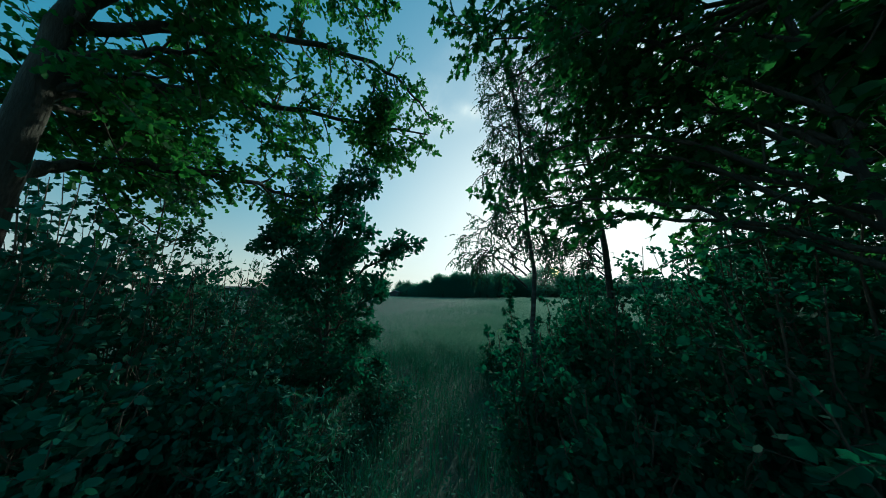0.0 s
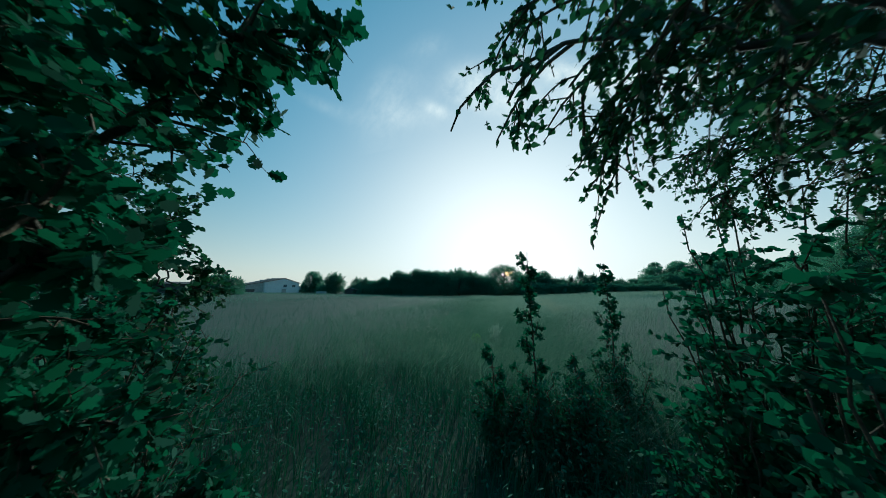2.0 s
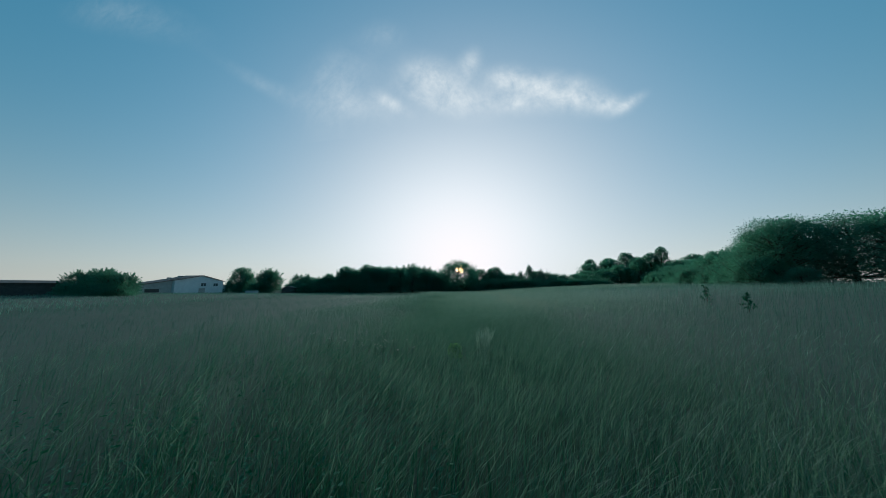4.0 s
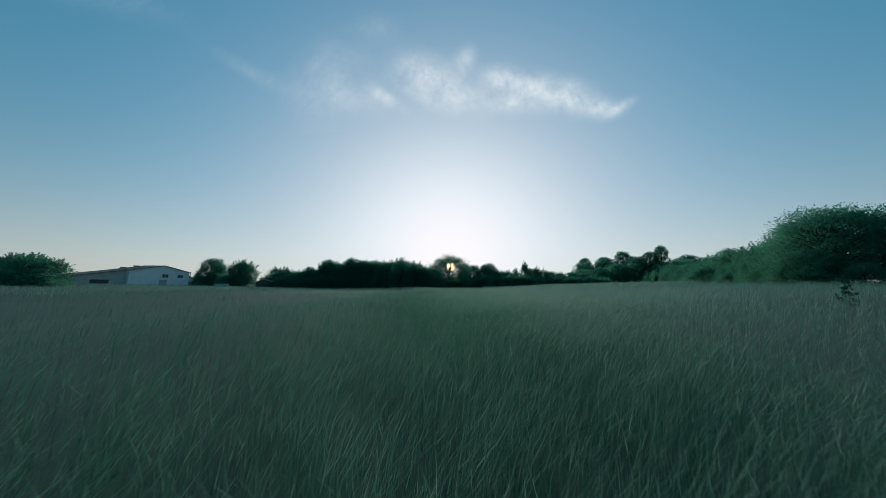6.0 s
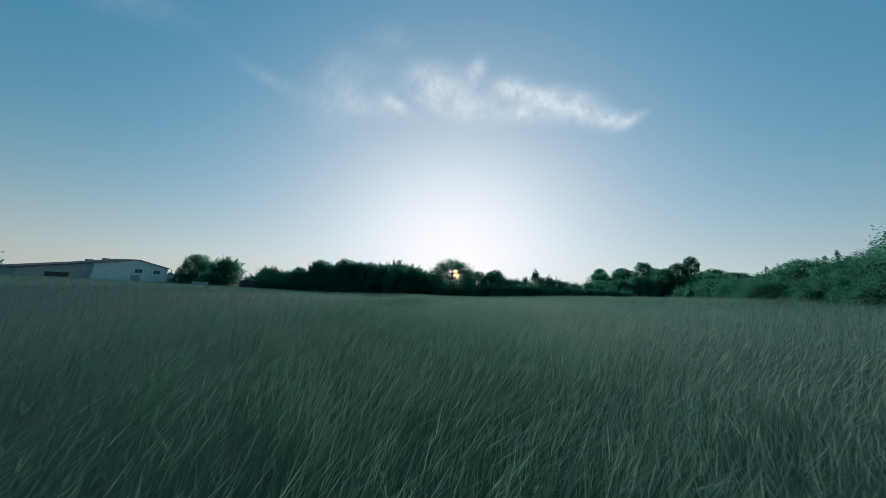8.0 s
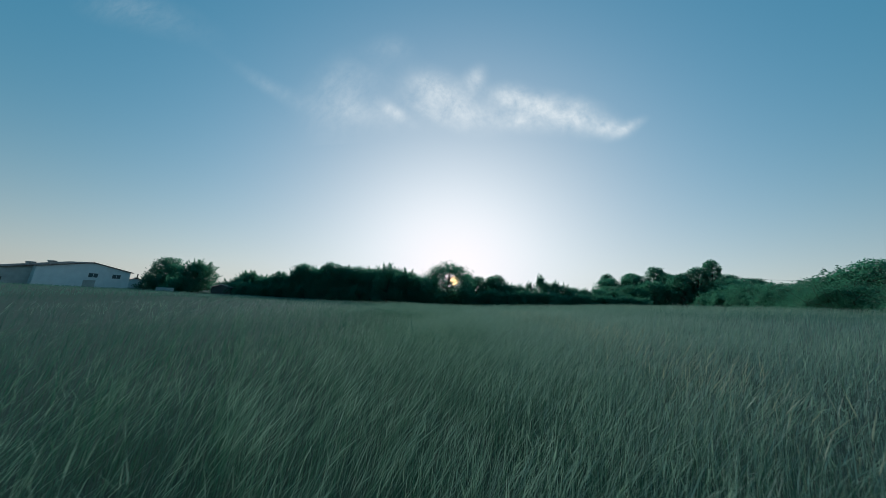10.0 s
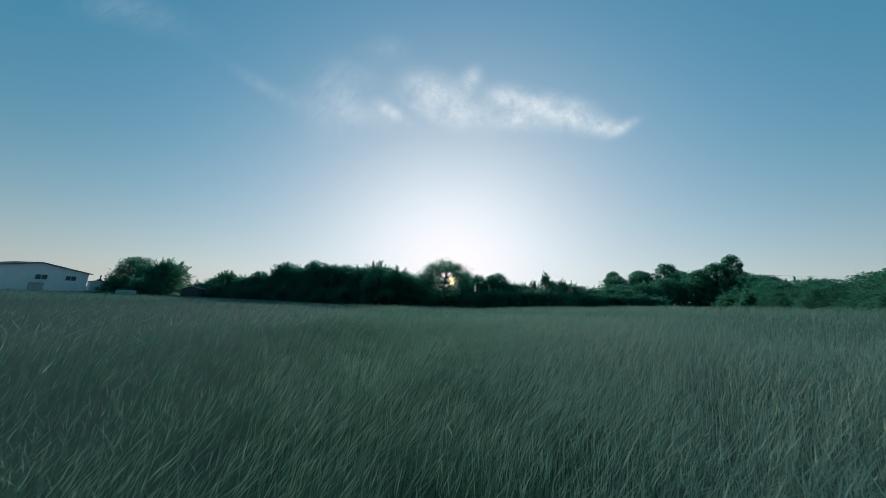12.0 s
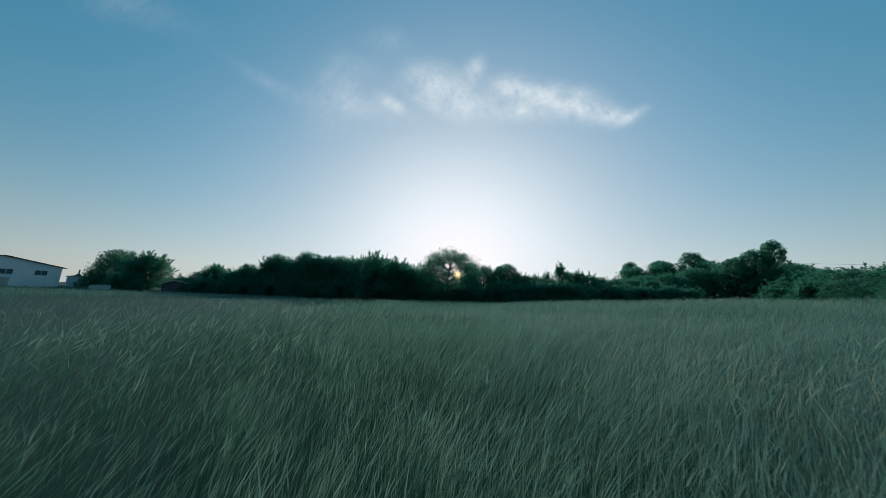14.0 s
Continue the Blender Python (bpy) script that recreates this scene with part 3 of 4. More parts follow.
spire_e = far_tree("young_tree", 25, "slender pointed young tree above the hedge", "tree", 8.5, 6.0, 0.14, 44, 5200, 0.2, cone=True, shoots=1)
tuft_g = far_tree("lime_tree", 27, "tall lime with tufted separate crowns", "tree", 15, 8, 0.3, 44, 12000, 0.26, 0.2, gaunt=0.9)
rs = np.random.default_rng(8)
SPARKS = [(0.3, 8.25, 1.35, 0.99), (0.9, 7.8, 0.6, 0.93), (1.4, 7.1, 0.55, 0.9), (1.6, 6.5, 0.45, 0.9)]
SPARKS += [(1.5 + rs.normal(0, 1.5), 7.6 + rs.normal(0, 1.1), rs.uniform(0.12, 0.3), 0.95) for _ in range(46)]
sun_f = far_tree("oak_tree", 26, "broad oak with sunlight sparkling through its crown", "tree", 12, 15, 0.25, 110, 26000, 0.24, 0.03, gaps=SPARKS)
A, B, C, D, E_, G_ = [], [], [], [], [], []
# outline of the wood across the end of the field: tops of its crowns
WOOD_X = (-74, -69, -65.5, -58.4, -55.6, -51.5, -46.8, -42.8, -37.4, -32, -24, -20, -14.4, -8)
WOOD_Z = (4.1, 7.2, 5.9, 7.7, 6.6, 10.6, 9.3, 11.0, 10.3, 10.2, 10.7, 10.3, 8.7, 8.7)
A += [(-52.0, 117.5, 10.7, 7.5), (-42.2, 115, 11.1, 8.0), (-58.4, 115.5, 7.75, 5.5), (-33.5, 116, 10.3, 9.0)]
C += [(-80.5, 129.2, 8.6, 6.5), (-68.8, 117, 7.8, 6.0), (-22.2, 108, 10.7, 8.0), (-28, 113, 10.3, 7.5), (-17.5, 112, 9.9, 6.5), (-38, 116, 10.5, 7.0)]
for i, xx in enumerate(np.arange(-71, -9, 2.7)):
    z = float(np.interp(xx, WOOD_X, WOOD_Z))
    (A, B, B)[i % 3].append((xx + rw.normal(0, 0.3), 117.5 + rw.normal(0, 1.2), z - rw.uniform(0.1, 0.7), 4.5 + 0.35 * z))
    if i % 2:
        B.append((xx + 1.2, 123 + rw.normal(0, 1), z - rw.uniform(0.2, 1.0), 9))
for i, (xx, z) in enumerate(((0.5, 10.4), (3.6, 9.3), (6.5, 8.4), (8.0, 9.2), (12.0, 8.0), (14.5, 6.8), (17, 7.3), (26, 8.0), (29.5, 7.6), (33, 7.1), (37, 6.9), (41, 6.8), (45, 6.9))):
    (B, A)[i % 2].append((xx, 119 + rw.normal(0, 0.8), z + rw.normal(0, 0.15), 5.5))
A.append((10.4, 123.5, 10.1, 7.5))
for xx in np.arange(-72, 52, 2.9):   # thicket along its foot
    D.append((xx + rw.normal(0, 0.5), 112.2 + rw.normal(0, 0.8), rw.uniform(3.6, 4.9) + (0.8 if xx > 5 else 0), rw.uniform(5.5, 7)))
for xx in np.arange(-70, 52, 5.5):
    D.append((xx + rw.normal(0, 0.5), 126 + rw.normal(0, 0.8), min(6.4, float(np.interp(xx, WOOD_X, WOOD_Z)) - 1.5 if xx < -8 else 6.0), 7.5))
# tall crowns behind the far corner
G_ += [(67.4, 160, 16.3, 7.5), (74.2, 139.8, 17.3, 8), (73.4, 117, 16.6, 5.2), (70.0, 118, 14.4, 6.5), (66.5, 119, 12.6, 6), (83, 146, 15.8, 8), (72, 150, 15.8, 9), (128.7, 167.8, 19.2, 13), (140, 168, 18.0, 14)]
for xx, yy, z, wd in ((62, 150, 13.2, 12), (70, 146, 14.6, 12), (80, 140, 14.5, 11), (64, 128, 10.8, 9), (69, 124, 11.8, 9), (57, 128, 9.6, 9), (73, 120, 10.5, 8), (75, 116, 9.5, 8), (76, 122, 11.5, 9), (50, 128, 8.4, 8), (84, 124, 12.0, 10), (92, 130, 12.4, 11), (100, 136, 13.2, 12)):
    (A, B)[int(xx) % 2].append((xx, yy, z, wd))
# field edge running from the near corner to the far one
N, NB = [], []
for i in range(24):
    t = i / 23
    ex, ey = 39 + 25 * t + rw.normal(0, 0.7), 52 + 56 * t + rw.normal(0, 0.7)
    g = ground_at(ex, ey)
    (NB if t < 0.75 else D).append((ex - 1.5, ey - 1, g + rw.uniform(3.6, 4.6) + (0.6 if t > 0.5 else 0), rw.uniform(5, 6.5)))
    if i % 2 == 0:
        (N if t < 0.2 else (A, B)[(i // 2) % 2]).append((ex + 4, ey, g + (9.2 if t < 0.15 else 5.8 + 1.6 * abs(math.sin(5 * t))) + rw.normal(0, 0.3), 8))
for xx, yy, s in ((44, 44, 8.2), (50, 36, 8.4), (46, 49, 9.2), (56, 30, 8.8), (40, 51.5, 9.4), (50, 44, 8.0)):
    N.append((xx, yy, ground_at(xx, yy) + s, s))
NB += [(36.5, 46.5, ground_at(36, 46) + 2.6, 3.4), (41, 40, ground_at(41, 40) + 3.6, 4.8), (46, 32, ground_at(46, 32) + 4.0, 5.5), (42.9, 58.8, 4.2, 4.5)]
place(oak_n, N, "field edge trees"), place(bush_n, NB, "hedge bushes")
# pair of round trees beside the hall, bushes across the field
A += [(-96.8, 116, 10.8, 8.6), (-93.2, 115, 8.6, 6.5)]
C.append((-79.6, 110.8, 9.6, 8.8))
B.append((-80.8, 110.2, 9.5, 8.2))
for xx, yy, z in ((-98, 113.5, 4.8), (-94, 113, 5.0), (-83.5, 108, 4.6), (-79, 107.5, 4.9), (-87.5, 111.5, 5.2)):
    D.append((xx, yy, z, 6.0))
for xx, yy, s in ((-81, 62, 6.4), (-77, 61, 6.1), (-74.2, 62, 5.5), (-86, 63, 6.2), (-84, 66, 6.8)):
    C.append((xx, yy, s, 5.2))
    D.append((xx + 1.5, yy - 2, s * 0.6, 5.0))
for xx, yy in ((-100, 46), (-104, 50), (-92, 49)):
    D.append((xx, yy, 4.9, 6.0))
E_ += [(23.7, 120, 10.6, 7.0), (28.0, 119, 8.7, 5.5), (20.2, 120, 8.2, 5.0), (-47, 115, 9.2, 4.0)]
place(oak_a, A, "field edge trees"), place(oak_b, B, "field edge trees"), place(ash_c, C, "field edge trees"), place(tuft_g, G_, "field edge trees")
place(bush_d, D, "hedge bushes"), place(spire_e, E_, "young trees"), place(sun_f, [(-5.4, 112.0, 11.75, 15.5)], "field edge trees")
for ob in [o for o in scene.objects if "span" in o]:
    del ob["top"], ob["span"]

# ---- the hall ----
def hall():
    g = 0.9
    h = thing("farm_hall", (-94.2, 97.0, g), "long white rendered farm hall with a dark low-pitched roof", "building")
    bm = bmesh.new()
    # gable profile: from the low rear eave to the high ridge and the front eave
    prof = [(-8.6, 0), (8.0, 0), (8.0, 4.0), (0.0, 5.75), (-8.6, 3.95)]
    f = [bm.verts.new((0.0, a, b - 0.3 if b == 0 else b)) for a, b in prof]
    bk = [bm.verts.new((-6.0, a, b - 0.3 if b == 0 else b)) for a, b in prof]
    bm.faces.new(f), bm.faces.new(bk[::-1])
    for i in range(5):
        j = (i + 1) % 5
        bm.faces.new((f[j], f[i], bk[i], bk[j]))
    part("wall", bm, M_PLASTER, h, "white rendered wall, streaked")
    bm = bmesh.new()
    f = [bm.verts.new((-0.8, a, b)) for a, b in [(-19.5, -0.3), (-8.6, -0.3), (-8.6, 3.9), (-19.5, 1.95)]]
    bk = [bm.verts.new((-5.6, v.co.y, v.co.z)) for v in f]
    bm.faces.new(f), bm.faces.new(bk[::-1])
    for i in range(4):
        j = (i + 1) % 4
        bm.faces.new((f[j], f[i], bk[i], bk[j]))
    part("annex_wall", bm, M_CONC, h, "grey weathered lean-to wall")
    for nm, y0, z0, y1, z1, x0 in (("roof", 0.0, 5.79, 8.5, 3.93, 0.35), ("roof", 0.0, 5.79, -8.7, 3.97, 0.35), ("annex_roof", -8.7, 3.95, -20.0, 1.9, -0.45)):
        bm = bmesh.new()
        q = [bm.verts.new((xx, yy, zz + dz)) for dz in (0.0, 0.13) for xx, yy, zz in ((x0, y0, z0), (x0, y1, z1), (-6.4, y1, z1), (-6.4, y0, z0))]
        bm.faces.new(q[:4][::-1]), bm.faces.new(q[4:])
        for i in range(4):
            j = (i + 1) % 4
            bm.faces.new((q[i], q[j], q[j + 4], q[i + 4]))
        part(nm, bm, M_ROOF, h, "dark sheet roof with a thin verge")
    for yc in (0.6, 5.1):
        w = part("window", box(bmesh.new(), -0.1, 0.012, yc - 0.85, yc + 0.85, 2.2, 3.2), M_GLASS, h, "small dark window")
        for a, b, c, d in ((yc - 0.93, yc + 0.93, 3.2, 3.3), (yc - 0.93, yc + 0.93, 2.08, 2.2), (yc - 0.95, yc - 0.85, 2.2, 3.2), (yc + 0.85, yc + 0.95, 2.2, 3.2), (yc - 0.03, yc + 0.03, 2.2, 3.2)):
            part("frame", box(bmesh.new(), -0.05, 0.05, a, b, c, d), M_FRAME, w, "pale window frame")
    d = part("gate", box(bmesh.new(), -0.05, 0.06, -0.9, 1.3, -0.2, 1.5, 0.02), M_CONC, h, "pale grey hatch door")
    for k in range(4):
        part("panel", box(bmesh.new(), 0.06, 0.085, -0.85, 1.25, -0.1 + 0.4 * k, 0.22 + 0.4 * k), M_CONC, d)
    # no hole in the wall: a dark slab paints the opening's inner shade
    part("opening", box(bmesh.new(), -0.9, -0.77, -15.6, -12.0, 0.3, 1.3), M_DARKWOOD, h, "dark slab standing for the shade in a lean-to opening")
    for yc, xc in ((-5.1, -2.5), (-8.1, -2.5)):
        z = 5.79 + yc * 0.21
        v = part("vent", box(bmesh.new(), xc - 0.45, xc + 0.45, yc - 0.45, yc + 0.45, z - 0.15, z + 0.65, 0.03), M_METAL, h, "square sheet-metal roof vent")
        part("cap", box(bmesh.new(), xc - 0.55, xc + 0.55, yc - 0.55, yc + 0.55, z + 0.65, z + 0.8, 0.03), M_METAL, v)
    return h


hall()

# ---- sun and cloud ----
M_SUN, sn, sl = nodes_of("sun_surface")
se = sn.new("ShaderNodeEmission")
se.inputs[0].default_value, se.inputs[1].default_value = (1.0, 0.62, 0.27, 1), 4.0
sl.new(se.outputs[0], sn["Material Output"].inputs[0])
bm = bmesh.new()
bmesh.ops.create_icosphere(bm, subdivisions=3, radius=68.0)
sun_disc = part("sun_disc", bm, M_SUN)
sun_disc.location = SUN_DIR * 4300
tagged(sun_disc, "low evening sun, glaring white disc", "sun", kind="structure")

M_CLOUD, cn, cl = nodes_of("thin_cloud")
ctc = cn.new("ShaderNodeTexCoord")
cmp = cn.new("ShaderNodeMapping")
cmp.inputs["Scale"].default_value = (0.0052, 0.0052, 0.0042)
cmp.inputs["Rotation"].default_value = (0, radians(20), 0)
cl.new(ctc.outputs["Object"], cmp.inputs[0])
cnz = cn.new("ShaderNodeTexNoise")
cnz.inputs["Scale"].default_value, cnz.inputs["Detail"].default_value, cnz.inputs["Roughness"].default_value, cnz.inputs["Distortion"].default_value = 1.0, 10, 0.7, 0.25
cl.new(cmp.outputs[0], cnz.inputs[0])
cat = cn.new("ShaderNodeAttribute")
cat.attribute_name = "thickness"
cmul = cn.new("ShaderNodeMath")
cmul.operation = 'MULTIPLY'
crp = cn.new("ShaderNodeMapRange")
crp.inputs[1].default_value, crp.inputs[2].default_value = 0.25, 0.9
cl.new(cnz.outputs[0], crp.inputs[0]), cl.new(crp.outputs[0], cmul.inputs[0]), cl.new(cat.outputs["Fac"], cmul.inputs[1])
cem, ctr, cms = cn.new("ShaderNodeEmission"), cn.new("ShaderNodeBsdfTransparent"), cn.new("ShaderNodeMixShader")
cem.inputs[0].default_value, cem.inputs[1].default_value = (1.0, 0.83, 0.79, 1), 0.98
cl.new(cmul.outputs[0], cms.inputs[0]), cl.new(ctr.outputs[0], cms.inputs[1]), cl.new(cem.outputs[0], cms.inputs[2])
cl.new(cms.outputs[0], cn["Material Output"].inputs[0])


def cloud():
    """A thin ragged veil high in the sky: soft tufts along a drooping band; each lobe: place, half axes, tilt in degrees, thickness."""
    lobes = ((-200, 1690, 230, 170, -20, 0.9), (20, 1500, 240, 130, -12, 0.85), (110, 1860, 75, 150, -15, 0.6), (420, 1720, 130, 110, 25, 0.95), (640, 1620, 300, 130, -14, 1.0),
             (470, 1480, 240, 90, -8, 0.75), (930, 1520, 180, 130, -28, 1.0), (1130, 1410, 130, 80, -20, 0.9), (1290, 1370, 110, 40, 32, 0.9), (-520, 1450, 130, 45, -38, 0.75),
             (-260, 1480, 190, 45, -30, 0.5), (-1000, 1640, 300, 380, 8, 0.3), (-750, 1450, 420, 130, -12, 0.25), (-1700, 1800, 480, 70, -32, 0.17), (-640, 2150, 190, 160, -20, 0.16), (-3300, 2700, 800, 220, -20, 0.15))
    nxc, nzc = 260, 120
    xs, zs = np.linspace(-4600, 1700, nxc), np.linspace(1150, 3100, nzc)
    X, Z = np.meshgrid(xs, zs)
    T = np.zeros_like(X)
    for cx, cz, rx, rz, tilt, k in lobes:
        c, s = math.cos(radians(tilt)), math.sin(radians(tilt))
        u, w = (X - cx) * c + (Z - cz) * s, (Z - cz) * c - (X - cx) * s
        T = T + (1 - T) * k * np.exp(-((u / rx) ** 2 + (w / rz) ** 2))
    Y = 1900 + 60 * np.sin(X / 400) + 0.1 * (Z - 1600)
    i = (np.arange(nzc - 1)[:, None] * nxc + np.arange(nxc - 1)[None]).ravel()
    q = np.stack([i, i + 1, i + nxc + 1, i + nxc], 1)
    q = q[T.ravel()[q].max(1) > 0.02]
    used, inv = np.unique(q, return_inverse=True)
    ob = put_mesh("cloud", np.stack([X, Y, Z], -1).reshape(-1, 3)[used], np.full(len(q), 4), inv.ravel(), M_CLOUD, smooth=True)
    at = ob.data.attributes.new("thickness", 'FLOAT', 'POINT')
    at.data.foreach_set("value", np.clip(T.ravel()[used] - 0.02, 0, 1).astype(np.float32))
    tagged(ob, "thin frayed white evening cloud", "cloud", kind="structure")


cloud()

# ---- trees at the wood's edge ----
rn = np.random.default_rng(77)
# old oak: its boughs hang out over the gap
G0 = ground_at(-6.3, 6.7)
broad_tree("oak_tree", (-6.35, 6.6, G0), rn, "old oak with long low boughs at the wood edge", "tree",
           [(-6.4, 6.55, G0 - 0.1), (-6.25, 6.6, 1.8), (-6.0, 6.63, 3.3), (-5.85, 6.7, 4.6), (-6.0, 7.0, 6.4), (-6.1, 7.3, 8.2)], (0.14, 0.05),
           [([(-6.0, 6.65, 3.25), (-6.25, 7.0, 3.6), (-6.1, 7.6, 3.8), (-6.05, 8.6, 3.95), (-6.2, 9.3, 3.95)], 0.06, 0.018, 1.0),
            ([(-5.9, 6.7, 4.2), (-6.3, 8.0, 5.1), (-5.8, 9.6, 5.7), (-4.4, 10.6, 5.6)], 0.07, 0.015, 1.3),
            ([(-5.85, 6.7, 4.6), (-5.6, 8.2, 6.0), (-4.9, 9.8, 6.6), (-4.6, 11.2, 6.4)], 0.06, 0.015, 1.2),
            ([(-5.9, 6.8, 5.0), (-4.9, 7.6, 6.2), (-4.0, 8.6, 6.9)], 0.05, 0.014, 1.0),
            ([(-6.0, 6.9, 5.6), (-7.2, 8.2, 6.6), (-7.8, 9.8, 6.6)], 0.06, 0.015, 1.1),
            ([(-6.0, 6.9, 4.4), (-7.4, 7.6, 5.0), (-8.4, 8.6, 4.9)], 0.05, 0.015, 1.0),
            ([(-6.0, 7.0, 6.4), (-5.6, 8.4, 7.6), (-5.4, 9.8, 8.0)], 0.05, 0.015, 1.1),
            ([(-6.0, 7.0, 6.0), (-4.6, 6.6, 7.0), (-3.6, 6.8, 7.6)], 0.05, 0.015, 1.0),
            ([(-6.3, 8.2, 5.15), (-6.9, 9.3, 5.3), (-6.9, 10.3, 5.0)], 0.04, 0.012, 0.8),
            ([(-5.85, 6.7, 4.3), (-5.5, 7.4, 4.9), (-5.6, 8.0, 5.1)], 0.04, 0.012, 0.9),
            ([(-5.9, 6.7, 4.0), (-6.6, 7.2, 4.5), (-7.0, 7.8, 4.7)], 0.04, 0.012, 0.9),
            ([(-5.85, 6.7, 4.6), (-5.3, 6.9, 5.3), (-4.9, 7.3, 5.7)], 0.04, 0.012, 0.9),
            ([(-6.0, 6.7, 4.0), (-6.8, 6.9, 4.3), (-7.8, 7.3, 4.6)], 0.04, 0.012, 0.9),
            ([(-5.9, 6.7, 4.0), (-5.7, 6.95, 4.3), (-5.4, 7.2, 4.4)], 0.03, 0.01, 0.5),
            ([(-6.0, 6.7, 3.9), (-6.3, 7.0, 4.2), (-6.5, 7.2, 4.4)], 0.03, 0.01, 0.5),
            ([(-6.0, 6.9, 4.4), (-7.4, 7.6, 4.9), (-8.6, 8.5, 4.5), (-9.0, 8.8, 3.95)], 0.04, 0.01, 1.0),
            ([(-6.9, 7.4, 4.75), (-8.2, 8.2, 5.0), (-9.4, 8.7, 4.7)], 0.03, 0.01, 1.0),
            ([(-4.9, 9.8, 6.5), (-4.95, 10.0, 5.7), (-5.0, 10.1, 4.95)], 0.025, 0.008, 1.0),
            ([(-5.0, 9.6, 6.5), (-5.3, 9.9, 5.9), (-5.4, 10.0, 5.3)], 0.025, 0.008, 1.0),
            ([(-6.1, 7.3, 8.2), (-5.8, 8.0, 9.2), (-5.5, 8.8, 9.6)], 0.05, 0.012, 0.9)],
           M_BARK, M_OAK, LEAF_LOBED, 0.078, 27, 0.85, 5, 0.38, 12, droop=0.06, spread=0.9, flat=0.45)
# young oak beside the gap; darker leaves than the old oak's paint its silhouette
G1 = ground_at(-5.7, 9.5)
broad_tree("young_oak", (-5.7, 9.55, G1), rn, "bushy young oak, silhouette darkness put into its leaf colour", "tree",
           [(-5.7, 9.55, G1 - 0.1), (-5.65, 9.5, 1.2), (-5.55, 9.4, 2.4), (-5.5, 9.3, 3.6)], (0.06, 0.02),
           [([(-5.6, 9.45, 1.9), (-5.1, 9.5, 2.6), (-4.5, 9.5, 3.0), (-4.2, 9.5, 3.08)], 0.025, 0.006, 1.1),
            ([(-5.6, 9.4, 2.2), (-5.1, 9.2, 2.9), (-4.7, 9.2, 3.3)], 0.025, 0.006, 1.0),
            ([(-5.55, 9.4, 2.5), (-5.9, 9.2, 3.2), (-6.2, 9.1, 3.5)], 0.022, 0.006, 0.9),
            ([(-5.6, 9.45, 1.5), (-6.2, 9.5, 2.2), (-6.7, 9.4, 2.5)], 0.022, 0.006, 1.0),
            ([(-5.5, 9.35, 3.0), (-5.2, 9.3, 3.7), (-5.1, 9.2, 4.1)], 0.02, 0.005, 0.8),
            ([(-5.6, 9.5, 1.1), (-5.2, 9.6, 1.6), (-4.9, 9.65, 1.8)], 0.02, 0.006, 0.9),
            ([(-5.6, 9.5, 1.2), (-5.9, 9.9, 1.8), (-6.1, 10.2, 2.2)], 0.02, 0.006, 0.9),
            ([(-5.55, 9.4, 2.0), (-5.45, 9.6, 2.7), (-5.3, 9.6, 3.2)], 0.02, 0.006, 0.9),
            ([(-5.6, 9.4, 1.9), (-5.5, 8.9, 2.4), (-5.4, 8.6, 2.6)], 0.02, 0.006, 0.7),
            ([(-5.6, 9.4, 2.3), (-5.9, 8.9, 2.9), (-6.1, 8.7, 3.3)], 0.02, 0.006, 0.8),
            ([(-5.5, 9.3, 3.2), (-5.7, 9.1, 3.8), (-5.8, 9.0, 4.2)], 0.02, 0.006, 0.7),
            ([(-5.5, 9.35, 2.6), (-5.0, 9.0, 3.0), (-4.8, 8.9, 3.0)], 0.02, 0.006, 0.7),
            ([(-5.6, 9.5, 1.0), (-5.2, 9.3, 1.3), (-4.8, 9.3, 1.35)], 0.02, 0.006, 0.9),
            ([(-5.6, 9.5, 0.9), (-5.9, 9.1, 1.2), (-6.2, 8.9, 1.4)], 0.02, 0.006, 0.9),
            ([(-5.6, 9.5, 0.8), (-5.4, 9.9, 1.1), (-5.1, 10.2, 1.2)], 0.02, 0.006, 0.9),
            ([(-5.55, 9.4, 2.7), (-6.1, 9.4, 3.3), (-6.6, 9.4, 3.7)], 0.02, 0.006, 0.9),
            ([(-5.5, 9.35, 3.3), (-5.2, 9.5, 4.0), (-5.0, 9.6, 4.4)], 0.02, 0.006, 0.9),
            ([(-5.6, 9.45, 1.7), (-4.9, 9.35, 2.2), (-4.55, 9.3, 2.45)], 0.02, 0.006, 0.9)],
           M_BARK, M_DARKLEAF, LEAF_OAK, 0.072, 34, 0.38, 4, 0.22, 7, droop=0.03, flat=0.4)
# thin trees behind it, lighter leaves
for bx, by, tall, w in ((-8.1, 11.6, 2.1, 0.45), (-7.25, 11.05, 2.4, 0.3), (-9.4, 11.2, 5.6, 0.7), (-8.5, 8.3, 4.6, 0.7)):
    g = ground_at(bx, by)
    nl = int(tall * 2.6)
    broad_tree("hornbeam_sapling", (bx, by, g), rn, "thin-stemmed sapling with small pale leaves", "tree",
               [(bx, by, g - 0.1), (bx + 0.03, by, g + tall * 0.3), (bx, by + 0.05, g + tall * 0.85)], (0.03, 0.01),
               [([(bx, by, g + 0.7 + tall * 0.85 * k / nl), (bx + 0.55 * w * math.cos(k * 2.4), by + 0.55 * w * math.sin(k * 2.4), g + 1.0 + tall * 0.85 * k / nl),
                  (bx + w * math.cos(k * 2.4), by + w * math.sin(k * 2.4), g + 1.1 + tall * 0.85 * k / nl)], 0.012, 0.004, 1.0) for k in range(nl)],
               M_TWIG, M_BIRCHLEAF, LEAF_ROUND, 0.065, 13, 0.45, 4, 0.22, 8, droop=0.05, group="saplings")


